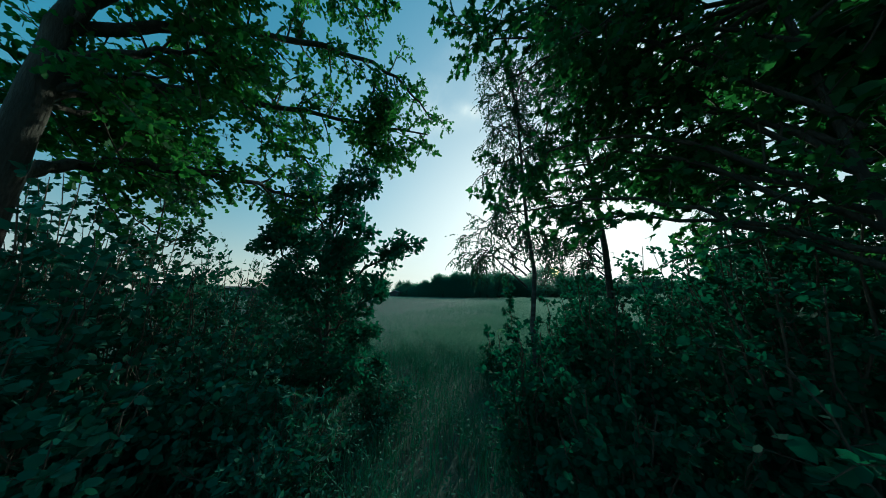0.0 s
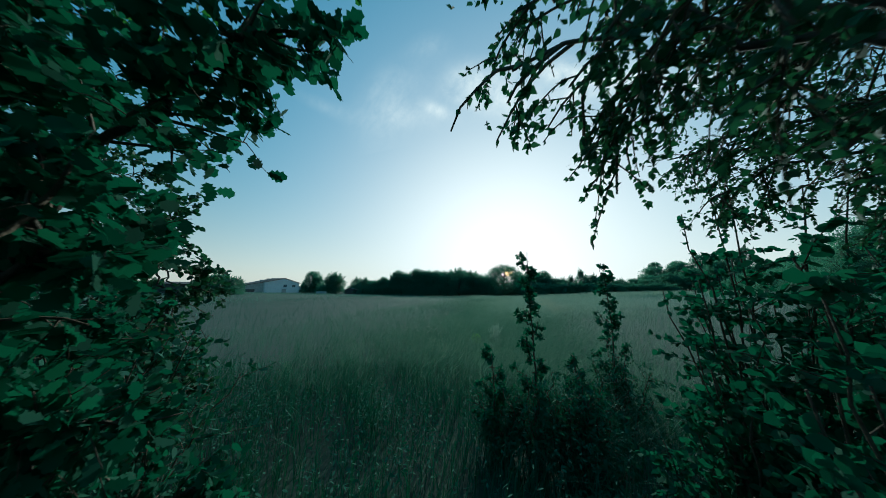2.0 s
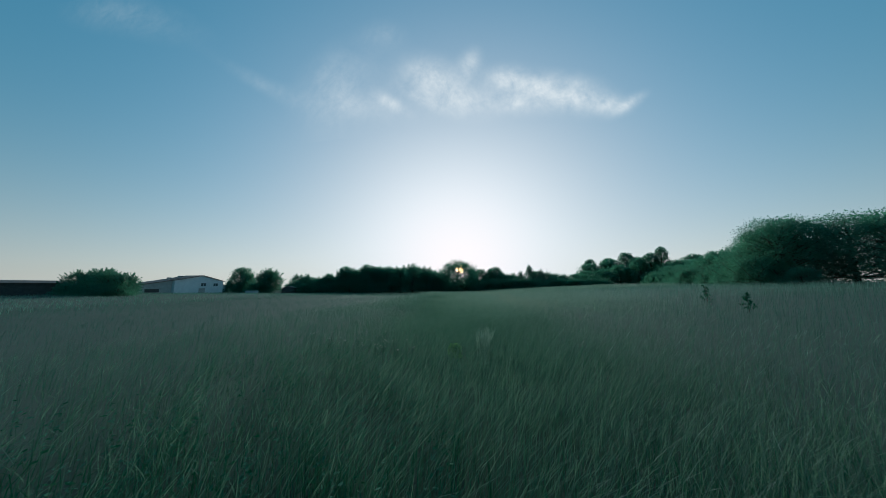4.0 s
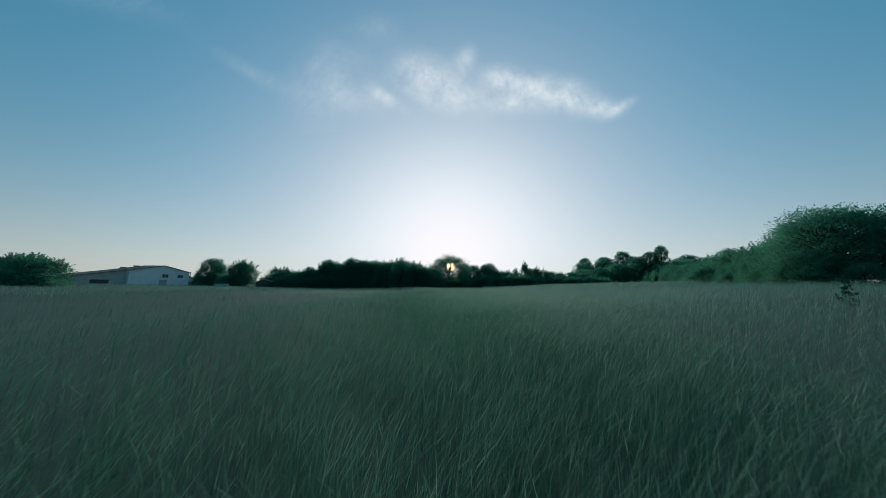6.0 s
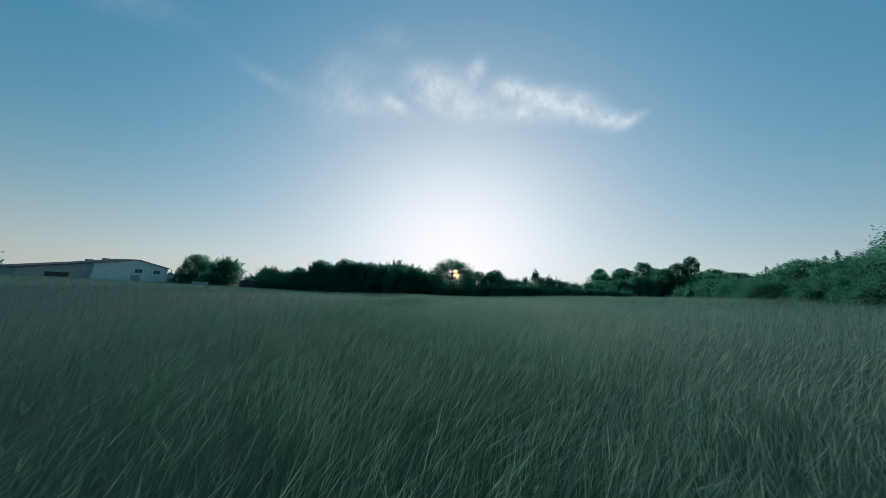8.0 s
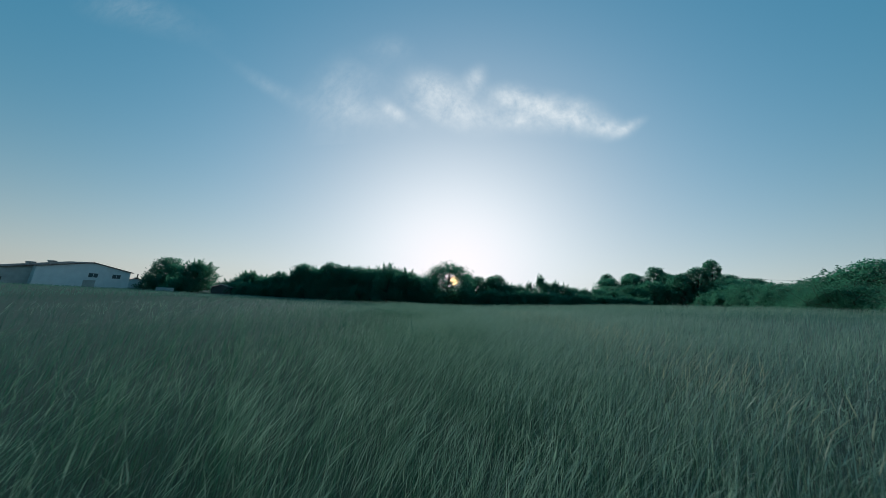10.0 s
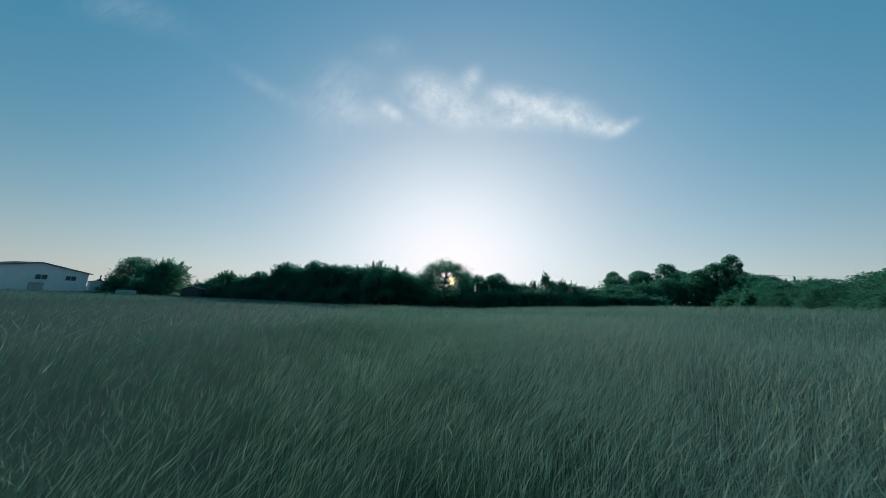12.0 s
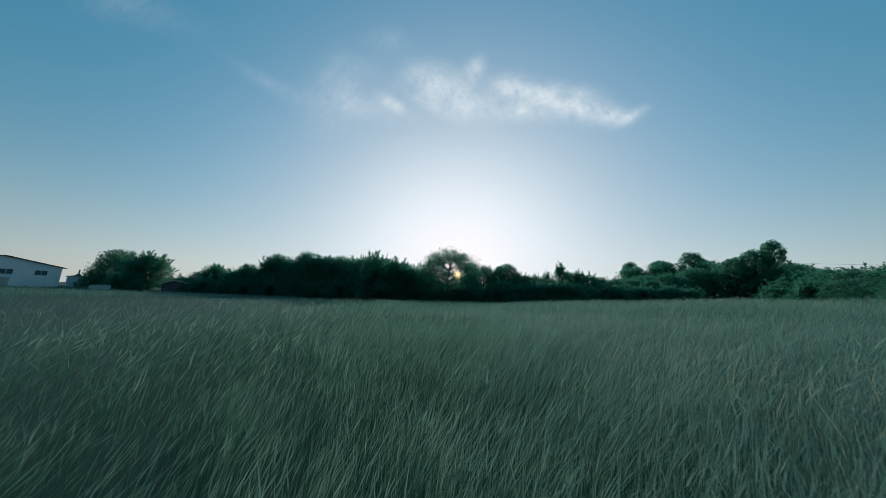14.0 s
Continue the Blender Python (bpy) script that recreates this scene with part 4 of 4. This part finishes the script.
# birches
def birch(base, top, r, seed, twigs, start, extra=(), reach=0.62):
    rng = np.random.default_rng(seed)
    b, t = np.array(base), np.array(top)
    mid = (b + t) / 2 + np.array((0.05, 0.05, 0))
    limbs = list(extra)
    for k in range(twigs):
        q = start + (0.97 - start) * k / twigs
        p = b * (1 - q) + t * q + np.array((0.05, 0.05, 0)) * (1 - abs(2 * q - 1))
        a = k * 2.399 + seed
        ln = reach * (1.15 - 0.6 * q)
        d = np.array((math.cos(a) - 0.25, math.sin(a), 0))
        limbs.append(([p, p + d * ln * 0.5 + np.array((0, 0, 0.35)), p + d * ln + np.array((0, 0, 0.15))], r * 0.28, 0.005, 1.0))
    return broad_tree("birch_tree", tuple(base), rng, "slender leaning birch, bark darkened to a silhouette, with fine hanging twigs", "tree",
                      [b - np.array((0, 0, 0.1)), mid, t], (r, r * 0.35), limbs, M_BIRCH, M_BIRCHLEAF, LEAF_BIRCH, 0.026, 13, 0.4, 6, 0.24, 13, droop=0.28, spread=0.8, flat=0.15, group="birches")


# one birch hangs a low spray over the gap
birch((-2.4, 9.24, ground_at(-2.4, 9.24)), (-2.64, 10.14, 6.2), 0.036, 3, 22, 0.4,
      [([(-2.5, 9.6, 2.6), (-3.0, 9.65, 2.95), (-3.42, 9.6, 2.85)], 0.012, 0.004, 0.9), ([(-2.55, 9.6, 2.9), (-3.0, 9.7, 3.25), (-3.4, 9.7, 3.15)], 0.012, 0.004, 0.9),
       ([(-2.5, 9.6, 2.45), (-2.9, 9.5, 2.85), (-3.2, 9.4, 2.85)], 0.012, 0.004, 0.7)])
birch((-1.48, 9.93, ground_at(-1.48, 9.93)), (-1.75, 10.8, 7.0), 0.052, 8, 20, 0.56, [([(-1.58, 10.26, 2.8), (-2.0, 10.5, 3.15), (-2.5, 10.7, 3.05)], 0.012, 0.004, 1.2), ([(-1.58, 10.26, 2.7), (-1.9, 10.5, 3.1), (-2.25, 10.75, 3.0)], 0.012, 0.004, 1.2), ([(-1.58, 10.26, 2.9), (-1.75, 10.9, 3.3), (-2.05, 11.25, 3.35)], 0.012, 0.004, 1.2), ([(-1.6, 10.35, 3.6), (-1.8, 11.0, 3.9), (-1.95, 11.5, 3.8)], 0.012, 0.004, 1.2), ([(-1.57, 10.22, 2.6), (-1.9, 10.6, 2.95), (-2.3, 10.7, 2.8)], 0.012, 0.004, 1.2)], 0.85)
birch((0.9, 12.6, ground_at(0.9, 12.6)), (0.85, 12.6, 6.6), 0.04, 5, 16, 0.4)
# broad-leaved trees that close the other side
def maple(base, tall, reach, seed, leaf=0.12, lean=(0, 0), n=12, low=0.3, extra=(), shape=LEAF_ROUND):
    rng = np.random.default_rng(seed)
    b = np.array((base[0], base[1], ground_at(*base)))
    t = b + np.array((lean[0], lean[1], tall))
    limbs = list(extra)
    for k in range(n):
        q = low + (0.95 - low) * k / n
        p = b * (1 - q) + t * q
        a = k * 2.399 + seed
        d = np.array((math.cos(a), math.sin(a), 0)) * reach * (1.15 - 0.6 * q)
        limbs.append(([p, p + d * 0.5 + np.array((0, 0, 0.5)), p + d + np.array((0, 0, 0.55))], 0.016, 0.005, 1.0))
    return broad_tree("maple_tree", tuple(b), rng, "dense broad-leaved maple, leaves coloured as if lit through", "tree",
                      [b - np.array((0, 0, 0.1)), (b + t) / 2 + rng.normal(0, 0.05, 3), t], (0.03, 0.012), limbs, M_BARK, M_CANOPY, shape, leaf * 0.6, 18, 0.75, 4, 0.35, 12, droop=0.1, spread=0.9, flat=0.45, group="maples")


maple((-0.25, 8.4), 6.5, 1.6, 41, 0.1, (-0.7, 0.0), 11, 0.54,
      [([(-0.55, 8.4, 2.5 + 0.1 * k), ((ex - 0.55) / 2, (ey + 8.45) / 2, ez - 0.05), (ex, ey, ez)], 0.02, 0.006, 0.33 + 0.7 * (k in (3, 5, 6, 7)))
       for k, (ex, ey, ez) in enumerate(((-2.55, 8.7, 3.15), (-2.1, 8.75, 3.0), (-2.35, 8.95, 3.55), (-1.9, 9.15, 3.45),
                                         (-2.7, 8.75, 3.7), (-2.2, 8.9, 4.1), (-1.7, 9.2, 4.0), (-1.2, 9.3, 3.8), (-2.5, 8.6, 4.5)))] +
      [([(-0.68, 8.4, 4.3), (-1.5, 8.7, ez - 0.1), (ex, ey, ez)], 0.02, 0.006, 0.8) for ex, ey, ez in ((-2.2, 8.8, 4.7), (-1.8, 8.9, 4.9), (-1.5, 9.1, 4.5), (-1.1, 8.9, 4.2), (-2.6, 8.7, 5.2), (-2.0, 9.0, 5.4))] +
      [([(-0.75, 8.4, 4.6), (-1.8, 8.5, ez - 0.1), (ex, ey, ez)], 0.02, 0.006, 0.5) for ex, ey, ez in ((-2.9, 8.5, 5.1), (-3.1, 8.9, 5.6), (-2.7, 8.4, 4.8))], LEAF_MAPLE)
maple((0.9, 9.4), 7.5, 2.2, 42, 0.16, (0, 0), 16, 0.32,
      [([(0.9, 9.4, 2.6), ((ex + 0.9) / 2, (ey + 9.4) / 2, ez), (ex, ey, ez)], 0.02, 0.006, 0.2) for ex, ey, ez in ((-0.8, 9.6, 4.3), (-1.1, 9.5, 3.3), (-1.0, 9.3, 3.8), (-0.6, 9.4, 3.0))], LEAF_MAPLE)
maple((0.8, 6.9), 7.5, 2.2, 43, 0.18, (-0.3, 0.2), 15, 0.2)
maple((1.7, 8.3), 8.0, 2.4, 46, 0.16, (-0.3, 0.1), 18, 0.28, (), LEAF_MAPLE)
maple((3.4, 9.0), 8.0, 2.6, 44, 0.2, (0, 0), 12, 0.2)
maple((3.0, 12.2), 5.0, 1.9, 45, 0.13, (0, 0), 8, 0.2)


# ---- undergrowth ----
def shrub(name, x, y, tall, wide, seed, label, shape, leaf, material, count=24, per=8, group="shrubs"):
    rng = np.random.default_rng(seed)
    g = ground_at(x, y)
    sh = thing(name, (x, y, g), label, "shrub", group)
    lv, lt, fine = [], [], []
    for k in range(count):
        a = rng.uniform(0, 2 * np.pi)
        r = wide * 0.5 * math.sqrt(rng.random())
        d = np.array((math.cos(a) * r, math.sin(a) * r, 0))
        h = tall * rng.uniform(0.6, 1.0) * (1 - 0.25 * (2 * r / wide) ** 2)
        st = curve([d * 0.25 + np.array((0, 0, -0.03)), d * 0.7 + np.array((0, 0, h * 0.55)), d * 1.15 + np.array((0, 0, h))], 4, rng, 0.02)
        put_mesh("stem", *tube([(st, np.linspace(0.012, 0.004, len(st)))], 5), M_TWIG, sh)
        for s in sprout(rng, st, 11, wide * 0.3 + 0.12, 0.06, 0.9, 0.12) + [st]:
            if rng.random() < 0.5:
                fine.append((s[::2], np.linspace(0.004, 0.0015, len(s[::2]))))
            t = rng.uniform(0.1, 1.0, per) * (len(s) - 1.001)
            i = t.astype(int)
            f = (t - i)[:, None]
            lv.append(s[i] * (1 - f) + s[i + 1] * f)
            lt.append(unit(s[i + 1] - s[i]) * 0.6 + rng.normal(0, 0.6, (per, 3)) + np.array((0, 0, -0.1)))
    put_mesh("branchwork", *tube(fine, 3), M_TWIG, sh, kind="stuff")
    lv, lt = np.concatenate(lv), np.concatenate(lt)
    tagged(leaves("foliage", rng, lv, lt, leaf * rng.uniform(0.6, 1.25, len(lv)), shape, material, sh, flat=0.45), kind="stuff")
    return sh


HZ = "dense hazel shrub with round leaves in deep shade"
for i, (sx, sy, tl, wd) in enumerate(((-1.5, 9.0, 2.0, 1.4), (-2.15, 10.2, 2.15, 0.9), (-2.05, 11.1, 1.8, 0.9), (-1.65, 11.4, 3.1, 1.0), (-1.2, 10.7, 2.9, 1.6), (-0.2, 9.8, 2.6, 1.8), (-0.5, 7.6, 2.4, 1.8), (0.9, 8.2, 2.8, 2.0), (-0.2, 11.4, 3.1, 1.7),
                                     (1.6, 10.8, 2.6, 2.0), (1.6, 12.6, 2.2, 2.0), (-1.2, 7.1, 1.4, 1.2), (-1.9, 8.7, 1.8, 1.0), (3.2, 14.2, 2.2, 2.2), (-0.2, 12.0, 2.9, 1.1), (-2.5, 9.3, 1.95, 0.8), (-1.7, 9.7, 2.6, 1.1), (0.6, 12.0, 2.5, 1.6), (-0.5, 9.9, 3.7, 1.5), (-0.1, 9.2, 3.9, 1.5), (0.2, 10.7, 3.5, 1.6), (-0.7, 8.9, 3.1, 1.2))):
    shrub("hazel_shrub", sx, sy, tl, wd, 100 + i, HZ, LEAF_ROUND, 0.056, M_DARKLEAF, 24, 15)
BR = "tangled bramble and blackthorn shrub, dark green"
for i, (sx, sy, tl, wd) in enumerate(((-6.3, 7.4, 3.3, 1.4), (-7.2, 7.8, 3.3, 1.6), (-5.9, 6.75, 3.3, 1.1), (-4.9, 8.2, 1.3, 1.2), (-5.7, 8.0, 1.9, 1.5), (-6.6, 8.3, 3.0, 1.7), (-7.6, 8.9, 3.15, 1.8), (-6.3, 10.2, 1.9, 1.6), (-7.4, 10.5, 2.1, 1.8), (-8.6, 9.6, 3.3, 2.0), (-8.5, 7.6, 4.2, 1.7), (-7.5, 7.1, 3.8, 1.3), (-5.3, 7.0, 1.7, 1.4),
                                     (-9.2, 10.9, 2.3, 1.8), (-10.5, 10.8, 2.6, 2.0), (-4.9, 10.0, 1.1, 0.9))):
    shrub("bramble_shrub", sx, sy, tl, wd, 150 + i, BR, LEAF_LONG if i % 2 else LEAF_ROUND, 0.078, M_HERB, 24, 10, group="brambles")

# saplings standing out of the grass
def sapling(x, y, tall, seed, wide=0.25):
    rng = np.random.default_rng(seed)
    g = ground_at(x, y)
    limbs = []
    n = int(tall * 6)
    for k in range(n):
        q = 0.12 + 0.84 * k / n
        a = k * 2.399
        ln = wide * (1.02 - q) + 0.03
        p = np.array((x, y, g + tall * q))
        d = np.array((math.cos(a), math.sin(a), 0)) * ln
        limbs.append(([p, p + d * 0.5 + np.array((0, 0, 0.08)), p + d + np.array((0, 0, 0.2))], 0.008, 0.003, 1.0))
    return broad_tree("oak_sapling", (x, y, g), rng, "young oak sapling standing up out of the meadow grass", "sapling",
                      [(x, y, g - 0.1), (x + 0.03, y, g + tall * 0.5), (x, y, g + tall)], (0.016, 0.004), limbs, M_TWIG, M_DARKLEAF, LEAF_LOBED, 0.06, 5, 0.13, 2, 0.07, 6, droop=0.0, flat=0.4, group="saplings")


sapling(-3.2, 12.63, 2.6, 201)
sapling(-1.88, 13.9, 2.6, 202, 0.3)
sapling(-2.6, 13.1, 1.2, 204, 0.3)
sapling(-3.7, 12.5, 1.25, 205, 0.3)
for i, (sx, sy, tl, wd) in enumerate(((-3.15, 12.6, 1.2, 0.8), (-2.55, 12.9, 1.1, 0.8), (-1.85, 13.8, 1.3, 0.8), (-2.8, 12.5, 1.0, 0.8), (-3.6, 12.7, 0.95, 0.6))):
    shrub("blackthorn_shrub", sx, sy, tl, wd, 220 + i, "low blackthorn shrub at the meadow edge", LEAF_LONG, 0.06, M_HERB)


def herbs(name, rng, n, x0, x1, y0, y1, tall, keep, label):
    """Tall herbs: a stem with pairs of drooping leaves."""
    x, y = scatter(rng, n, x0, x1, y0, y1, keep)
    n = len(x)
    h = tall * rng.uniform(0.5, 1.1, n)
    base = np.stack([x, y, height(x, y)], 1)
    lean = rng.normal(0, 0.12, (n, 3)) * np.array((1, 1, 0))
    k = 9
    f = np.linspace(0.25, 1.0, k)
    at = base[:, None] + (np.array((0, 0, 1.0)) + lean)[:, None] * (h[:, None] * f)[..., None]
    ang = rng.uniform(0, 6.28, (n, 1)) + np.arange(k)[None] * 2.2
    tip = np.stack([np.cos(ang), np.sin(ang), np.full_like(ang, -0.15)], -1)
    sz = (0.065 * (1.25 - 0.7 * f))[None] * rng.uniform(0.7, 1.2, (n, 1))
    ob = leaves(name, rng, at.reshape(-1, 3), tip.reshape(-1, 3), sz.reshape(-1), LEAF_LONG, M_HERB, None, flat=0.6)
    return tagged(ob, label, "herbs", kind="stuff")


rh = np.random.default_rng(9)
def wood_floor(x, y):
    """The ragged patch of ground under the trees."""
    return ((x + 4) / 8.5) ** 2 + ((y - 8.5) / 5.2) ** 2 < 0.8 + 0.25 * np.sin(x * 1.7) * np.sin(y * 1.3) + 0.2 * rh.random(len(x))


herbs("nettles", rh, 4200, -12, 5, 3.0, 13.6, 0.85, wood_floor, "waist-high nettles and herbs under the trees")
herbs("weeds", rh, 1500, -13.5, -4.6, 12.0, 19.0, 0.62, lambda x, y: (x + 5.2) ** 2 * 0.3 + (y - 14) ** 2 * 0.2 < 1 + 11 * rh.random(len(x)) ** 2, "low dark green weeds at the meadow edge, partly standing for shade")
# this patch is added to darken ground that lies in shade
herbs("weeds", rh, 2600, -3.2, 7, 10.5, 16.0, 0.6, lambda x, y: (x - 2) ** 2 * 0.06 + (y - 12.5) ** 2 * 0.2 < 0.3 + 1.6 * rh.random(len(x)), "low dark green weeds at the meadow edge, partly standing for shade")
herbs("weeds", rh, 900, -13, -4.9, 16.5, 22.5, 0.42, lambda x, y: ((x + 8.2) / 3) ** 2 + ((y - 19.3) / 2) ** 2 < 0.1 + 1.5 * rh.random(len(x)) ** 2, "green yarrow leaves and weeds among the grass")
x, y = scatter(rh, 70000, -16, 8, 2.5, 16.5, lambda x, y: ((x + 4) / 11) ** 2 + ((y - 9) / 6.5) ** 2 < 0.6 + 0.6 * rh.random(len(x)))
grass("woodland_grass", rh, x, y, 0.6, 0.0045, M_HERB, "rank green grass at the wood edge", (0.1, 0.1), 0.4, False)


# ---- small buildings and field furniture ----
def gabled_hut(name, at, turn, length, depth, eave, ridge, wall, roof, label, category="shed"):
    """A small building: walls, two roof slopes, a door."""
    h = thing(name, at, label, category)
    h.rotation_euler = (0, 0, radians(turn))
    bm = bmesh.new()
    prof = [(-depth / 2, -0.3), (depth / 2, -0.3), (depth / 2, eave), (0, ridge), (-depth / 2, eave)]
    f = [bm.verts.new((length / 2, a, b)) for a, b in prof]
    k = [bm.verts.new((-length / 2, a, b)) for a, b in prof]
    bm.faces.new(f), bm.faces.new(k[::-1])
    for i in range(5):
        j = (i + 1) % 5
        bm.faces.new((f[j], f[i], k[i], k[j]))
    part("wall", bm, wall, h)
    for sg in (-1, 1):
        bm = bmesh.new()
        q = [bm.verts.new((xx, yy, zz + dz)) for dz in (0.03, 0.15) for xx, yy, zz in ((length / 2 + 0.25, 0, ridge), (length / 2 + 0.25, sg * (depth / 2 + 0.25), eave - 0.08), (-length / 2 - 0.25, sg * (depth / 2 + 0.25), eave - 0.08), (-length / 2 - 0.25, 0, ridge))]
        bm.faces.new(q[:4]), bm.faces.new(q[4:][::-1])
        for i in range(4):
            j = (i + 1) % 4
            bm.faces.new((q[j], q[i], q[i + 4], q[j + 4]))
        part("roof", bm, roof, h)
    part("door", box(bmesh.new(), length * 0.1, length * 0.1 + 1.0, -depth / 2 - 0.05, -depth / 2 + 0.05, -0.1, min(2.0, eave - 0.2), 0.02), M_FRAME, h, "pale door")
    return h


gabled_hut("long_shed", (-98, 52, ground_at(-98, 52)), 68, 30, 7, 2.5, 3.0, M_DARKWOOD, M_ROOF, "long low dark shed behind bushes")
cabin = gabled_hut("site_cabin", (-103.5, 113.5, ground_at(-103, 113)), 150, 6, 3, 2.6, 2.9, M_PLASTER, M_ROOF, "small white cabin beside the farm hall", "cabin")
put_mesh("chimney_pipe", *tube([([(-2.3, 0, 2.7), (-2.3, 0, 3.6), (-2.3, 0, 4.4)], (0.13, 0.12, 0.12))], 8), M_DARKWOOD, cabin, "dark thin chimney pipe")
part("roof_box", box(bmesh.new(), -2.0, -0.6, -0.4, 0.4, 2.8, 3.35, 0.03), M_METAL, cabin, "flat sheet-metal roof box")
gabled_hut("field_shed", (-71.5, 112.5, ground_at(-71, 112)), 100, 7, 5, 1.9, 2.6, M_DARKWOOD, M_METAL, "dark boarded shed with a pale sheet roof")
tr = thing("concrete_wall", (-79.5, 102.6, ground_at(-79.5, 102.6)), "low pale weathered concrete wall in the grass", "wall")
for k in range(3):
    part("slab", box(bmesh.new(), -3.3 + 1.66 * k, -1.68 + 1.66 * k, -0.1, 0.1, -0.2, 0.95, 0.02), M_CONC, tr)
for px in (73, 140):
    po = thing("power_pole", (px, 127, ground_at(px, 127)), "tall wooden power pole behind the trees", "pole", "power poles")
    put_mesh("shaft", *tube([([(0, 0, -0.3), (0, 0, 7), (0, 0, 12.6)], (0.16, 0.14, 0.11))], 8), M_BARK, po, smooth=True)
    part("crossarm", box(bmesh.new(), -0.08, 0.08, -0.9, 0.9, 11.9, 12.05, 0.01), M_BARK, po)
    part("crossarm", box(bmesh.new(), -0.08, 0.08, -0.6, 0.6, 11.0, 11.15, 0.01), M_BARK, po)
for zz, sag in ((12.1, 0.5), (11.2, 0.5)):
    z0, z1 = ground_at(73, 127) + zz, ground_at(140, 127) + zz
    pts = [(73 + 67 * u, 127, z0 * (1 - u) + z1 * u - sag * 4 * u * (1 - u)) for u in np.linspace(0, 1, 13)]
    cb = put_mesh("power_cable", *tube([(pts, [0.025] * 13)], 5), M_DARKWOOD)
    tagged(cb, "thin dark overhead power cable between poles", "cable", "power cables")


def yarrow(x, y, tall, seed):
    """A meadow umbel: stem, side stems and flat white heads."""
    rng = np.random.default_rng(seed)
    fl = thing("yarrow", (x, y, ground_at(x, y)), "white-flowered yarrow among the grass", "flower", "white meadow flowers")
    put_mesh("stem", *tube([([(0, 0, 0), (0.02, 0, tall * 0.5), (0.05, 0.01, tall * 0.95)], (0.004, 0.003, 0.002))], 5), M_UNDER, fl)
    for k in range(rng.integers(3, 6)):
        a, r = rng.uniform(0, 6.28), rng.uniform(0.02, 0.09)
        c = np.array((0.05 + math.cos(a) * r, math.sin(a) * r, tall * rng.uniform(0.93, 1.02)))
        put_mesh("side_stem", *tube([([(0.03, 0, tall * 0.7), tuple(c)], (0.002, 0.0015))], 4), M_UNDER, fl)
        n = 30
        d = rng.uniform(0, 6.28, n)
        q = np.sqrt(rng.random(n)) * 0.015
        at = c + np.stack([np.cos(d) * q, np.sin(d) * q, 0.006 - q * q * 4], 1)
        leaves("flower_head", rng, at, np.stack([np.cos(d), np.sin(d), np.full(n, 0.3)], 1), np.full(n, 0.0085), LEAF_KITE, M_FLOWER, fl, flat=0.8)
    return fl


ry = np.random.default_rng(55)
for k, (fx, fy) in enumerate(((-7.49, 19.91), (-7.08, 20.02), (-7.55, 19.12), (-7.05, 18.92), (-6.84, 18.5), (-6.54, 18.4), (-5.98, 19.13),
                              (-7.67, 18.83), (-6.32, 18.7), (-6.28, 18.1), (-6.89, 20.12), (-6.02, 18.23), (-7.11, 18.6), (-8.3, 20.0), (-9.2, 20.4))):
    for j in range(2):
        yarrow(fx + ry.normal(0, 0.12), fy + ry.normal(0, 0.12), ry.uniform(0.62, 0.76), 300 + 3 * k + j)


def thistle(x, y, tall, seed):
    """A leafy green thistle: ribbed stem, spreading toothed leaves, round buds."""
    rng = np.random.default_rng(seed)
    th = thing("thistle", (x, y, ground_at(x, y)), "bright green leafy thistle standing in the grass", "plant")
    put_mesh("stem", *tube([([(0, 0, 0), (0.01, 0.01, tall * 0.5), (0.0, 0.02, tall)], (0.008, 0.007, 0.005))], 6), M_FRESH, th)
    n = 70
    z = rng.uniform(0.25, 1.0, n) * tall
    a = np.arange(n) * 2.399
    r = 0.03 + 0.1 * rng.random(n)
    at = np.stack([np.cos(a) * r * 0.4, np.sin(a) * r * 0.4, z], 1)
    tip = np.stack([np.cos(a), np.sin(a), rng.uniform(0.0, 0.9, n)], 1)
    tagged(leaves("foliage", rng, at, tip, rng.uniform(0.05, 0.1, n), LEAF_LOBED, M_FRESH, th, flat=0.5), kind="stuff")
    for k in range(7):
        bm = bmesh.new()
        bmesh.ops.create_uvsphere(bm, u_segments=8, v_segments=6, radius=0.014)
        bmesh.ops.translate(bm, verts=bm.verts, vec=(math.cos(k * 0.9) * 0.05, math.sin(k * 0.9) * 0.05, tall * (0.95 + 0.02 * (k % 3))))
        part("bud", bm, M_FRESH, th)
    return th


thistle(-4.81, 19.69, 0.46, 400)
thistle(-4.72, 19.6, 0.4, 401)
thistle(-4.77, 19.78, 0.42, 402)
thistle(-4.9, 19.62, 0.38, 403)
rt = np.random.default_rng(66)
for tx, ty in ((-4.12, 19.5), (-3.97, 19.62)):
    x, y = tx + rt.normal(0, 0.055, 90), ty + rt.normal(0, 0.06, 90)
    grass("grass_tussock", rt, x, y, 0.9, 0.0011, M_STRAW, "tall bleached grass tussock with plumed seed heads", lean=(0.08, 0.02), loose=0.13, plume=0.005)
sapling(11.44, 30.8, 1.2, 206, 0.3)
sapling(9.6, 26.6, 1.0, 207, 0.35)
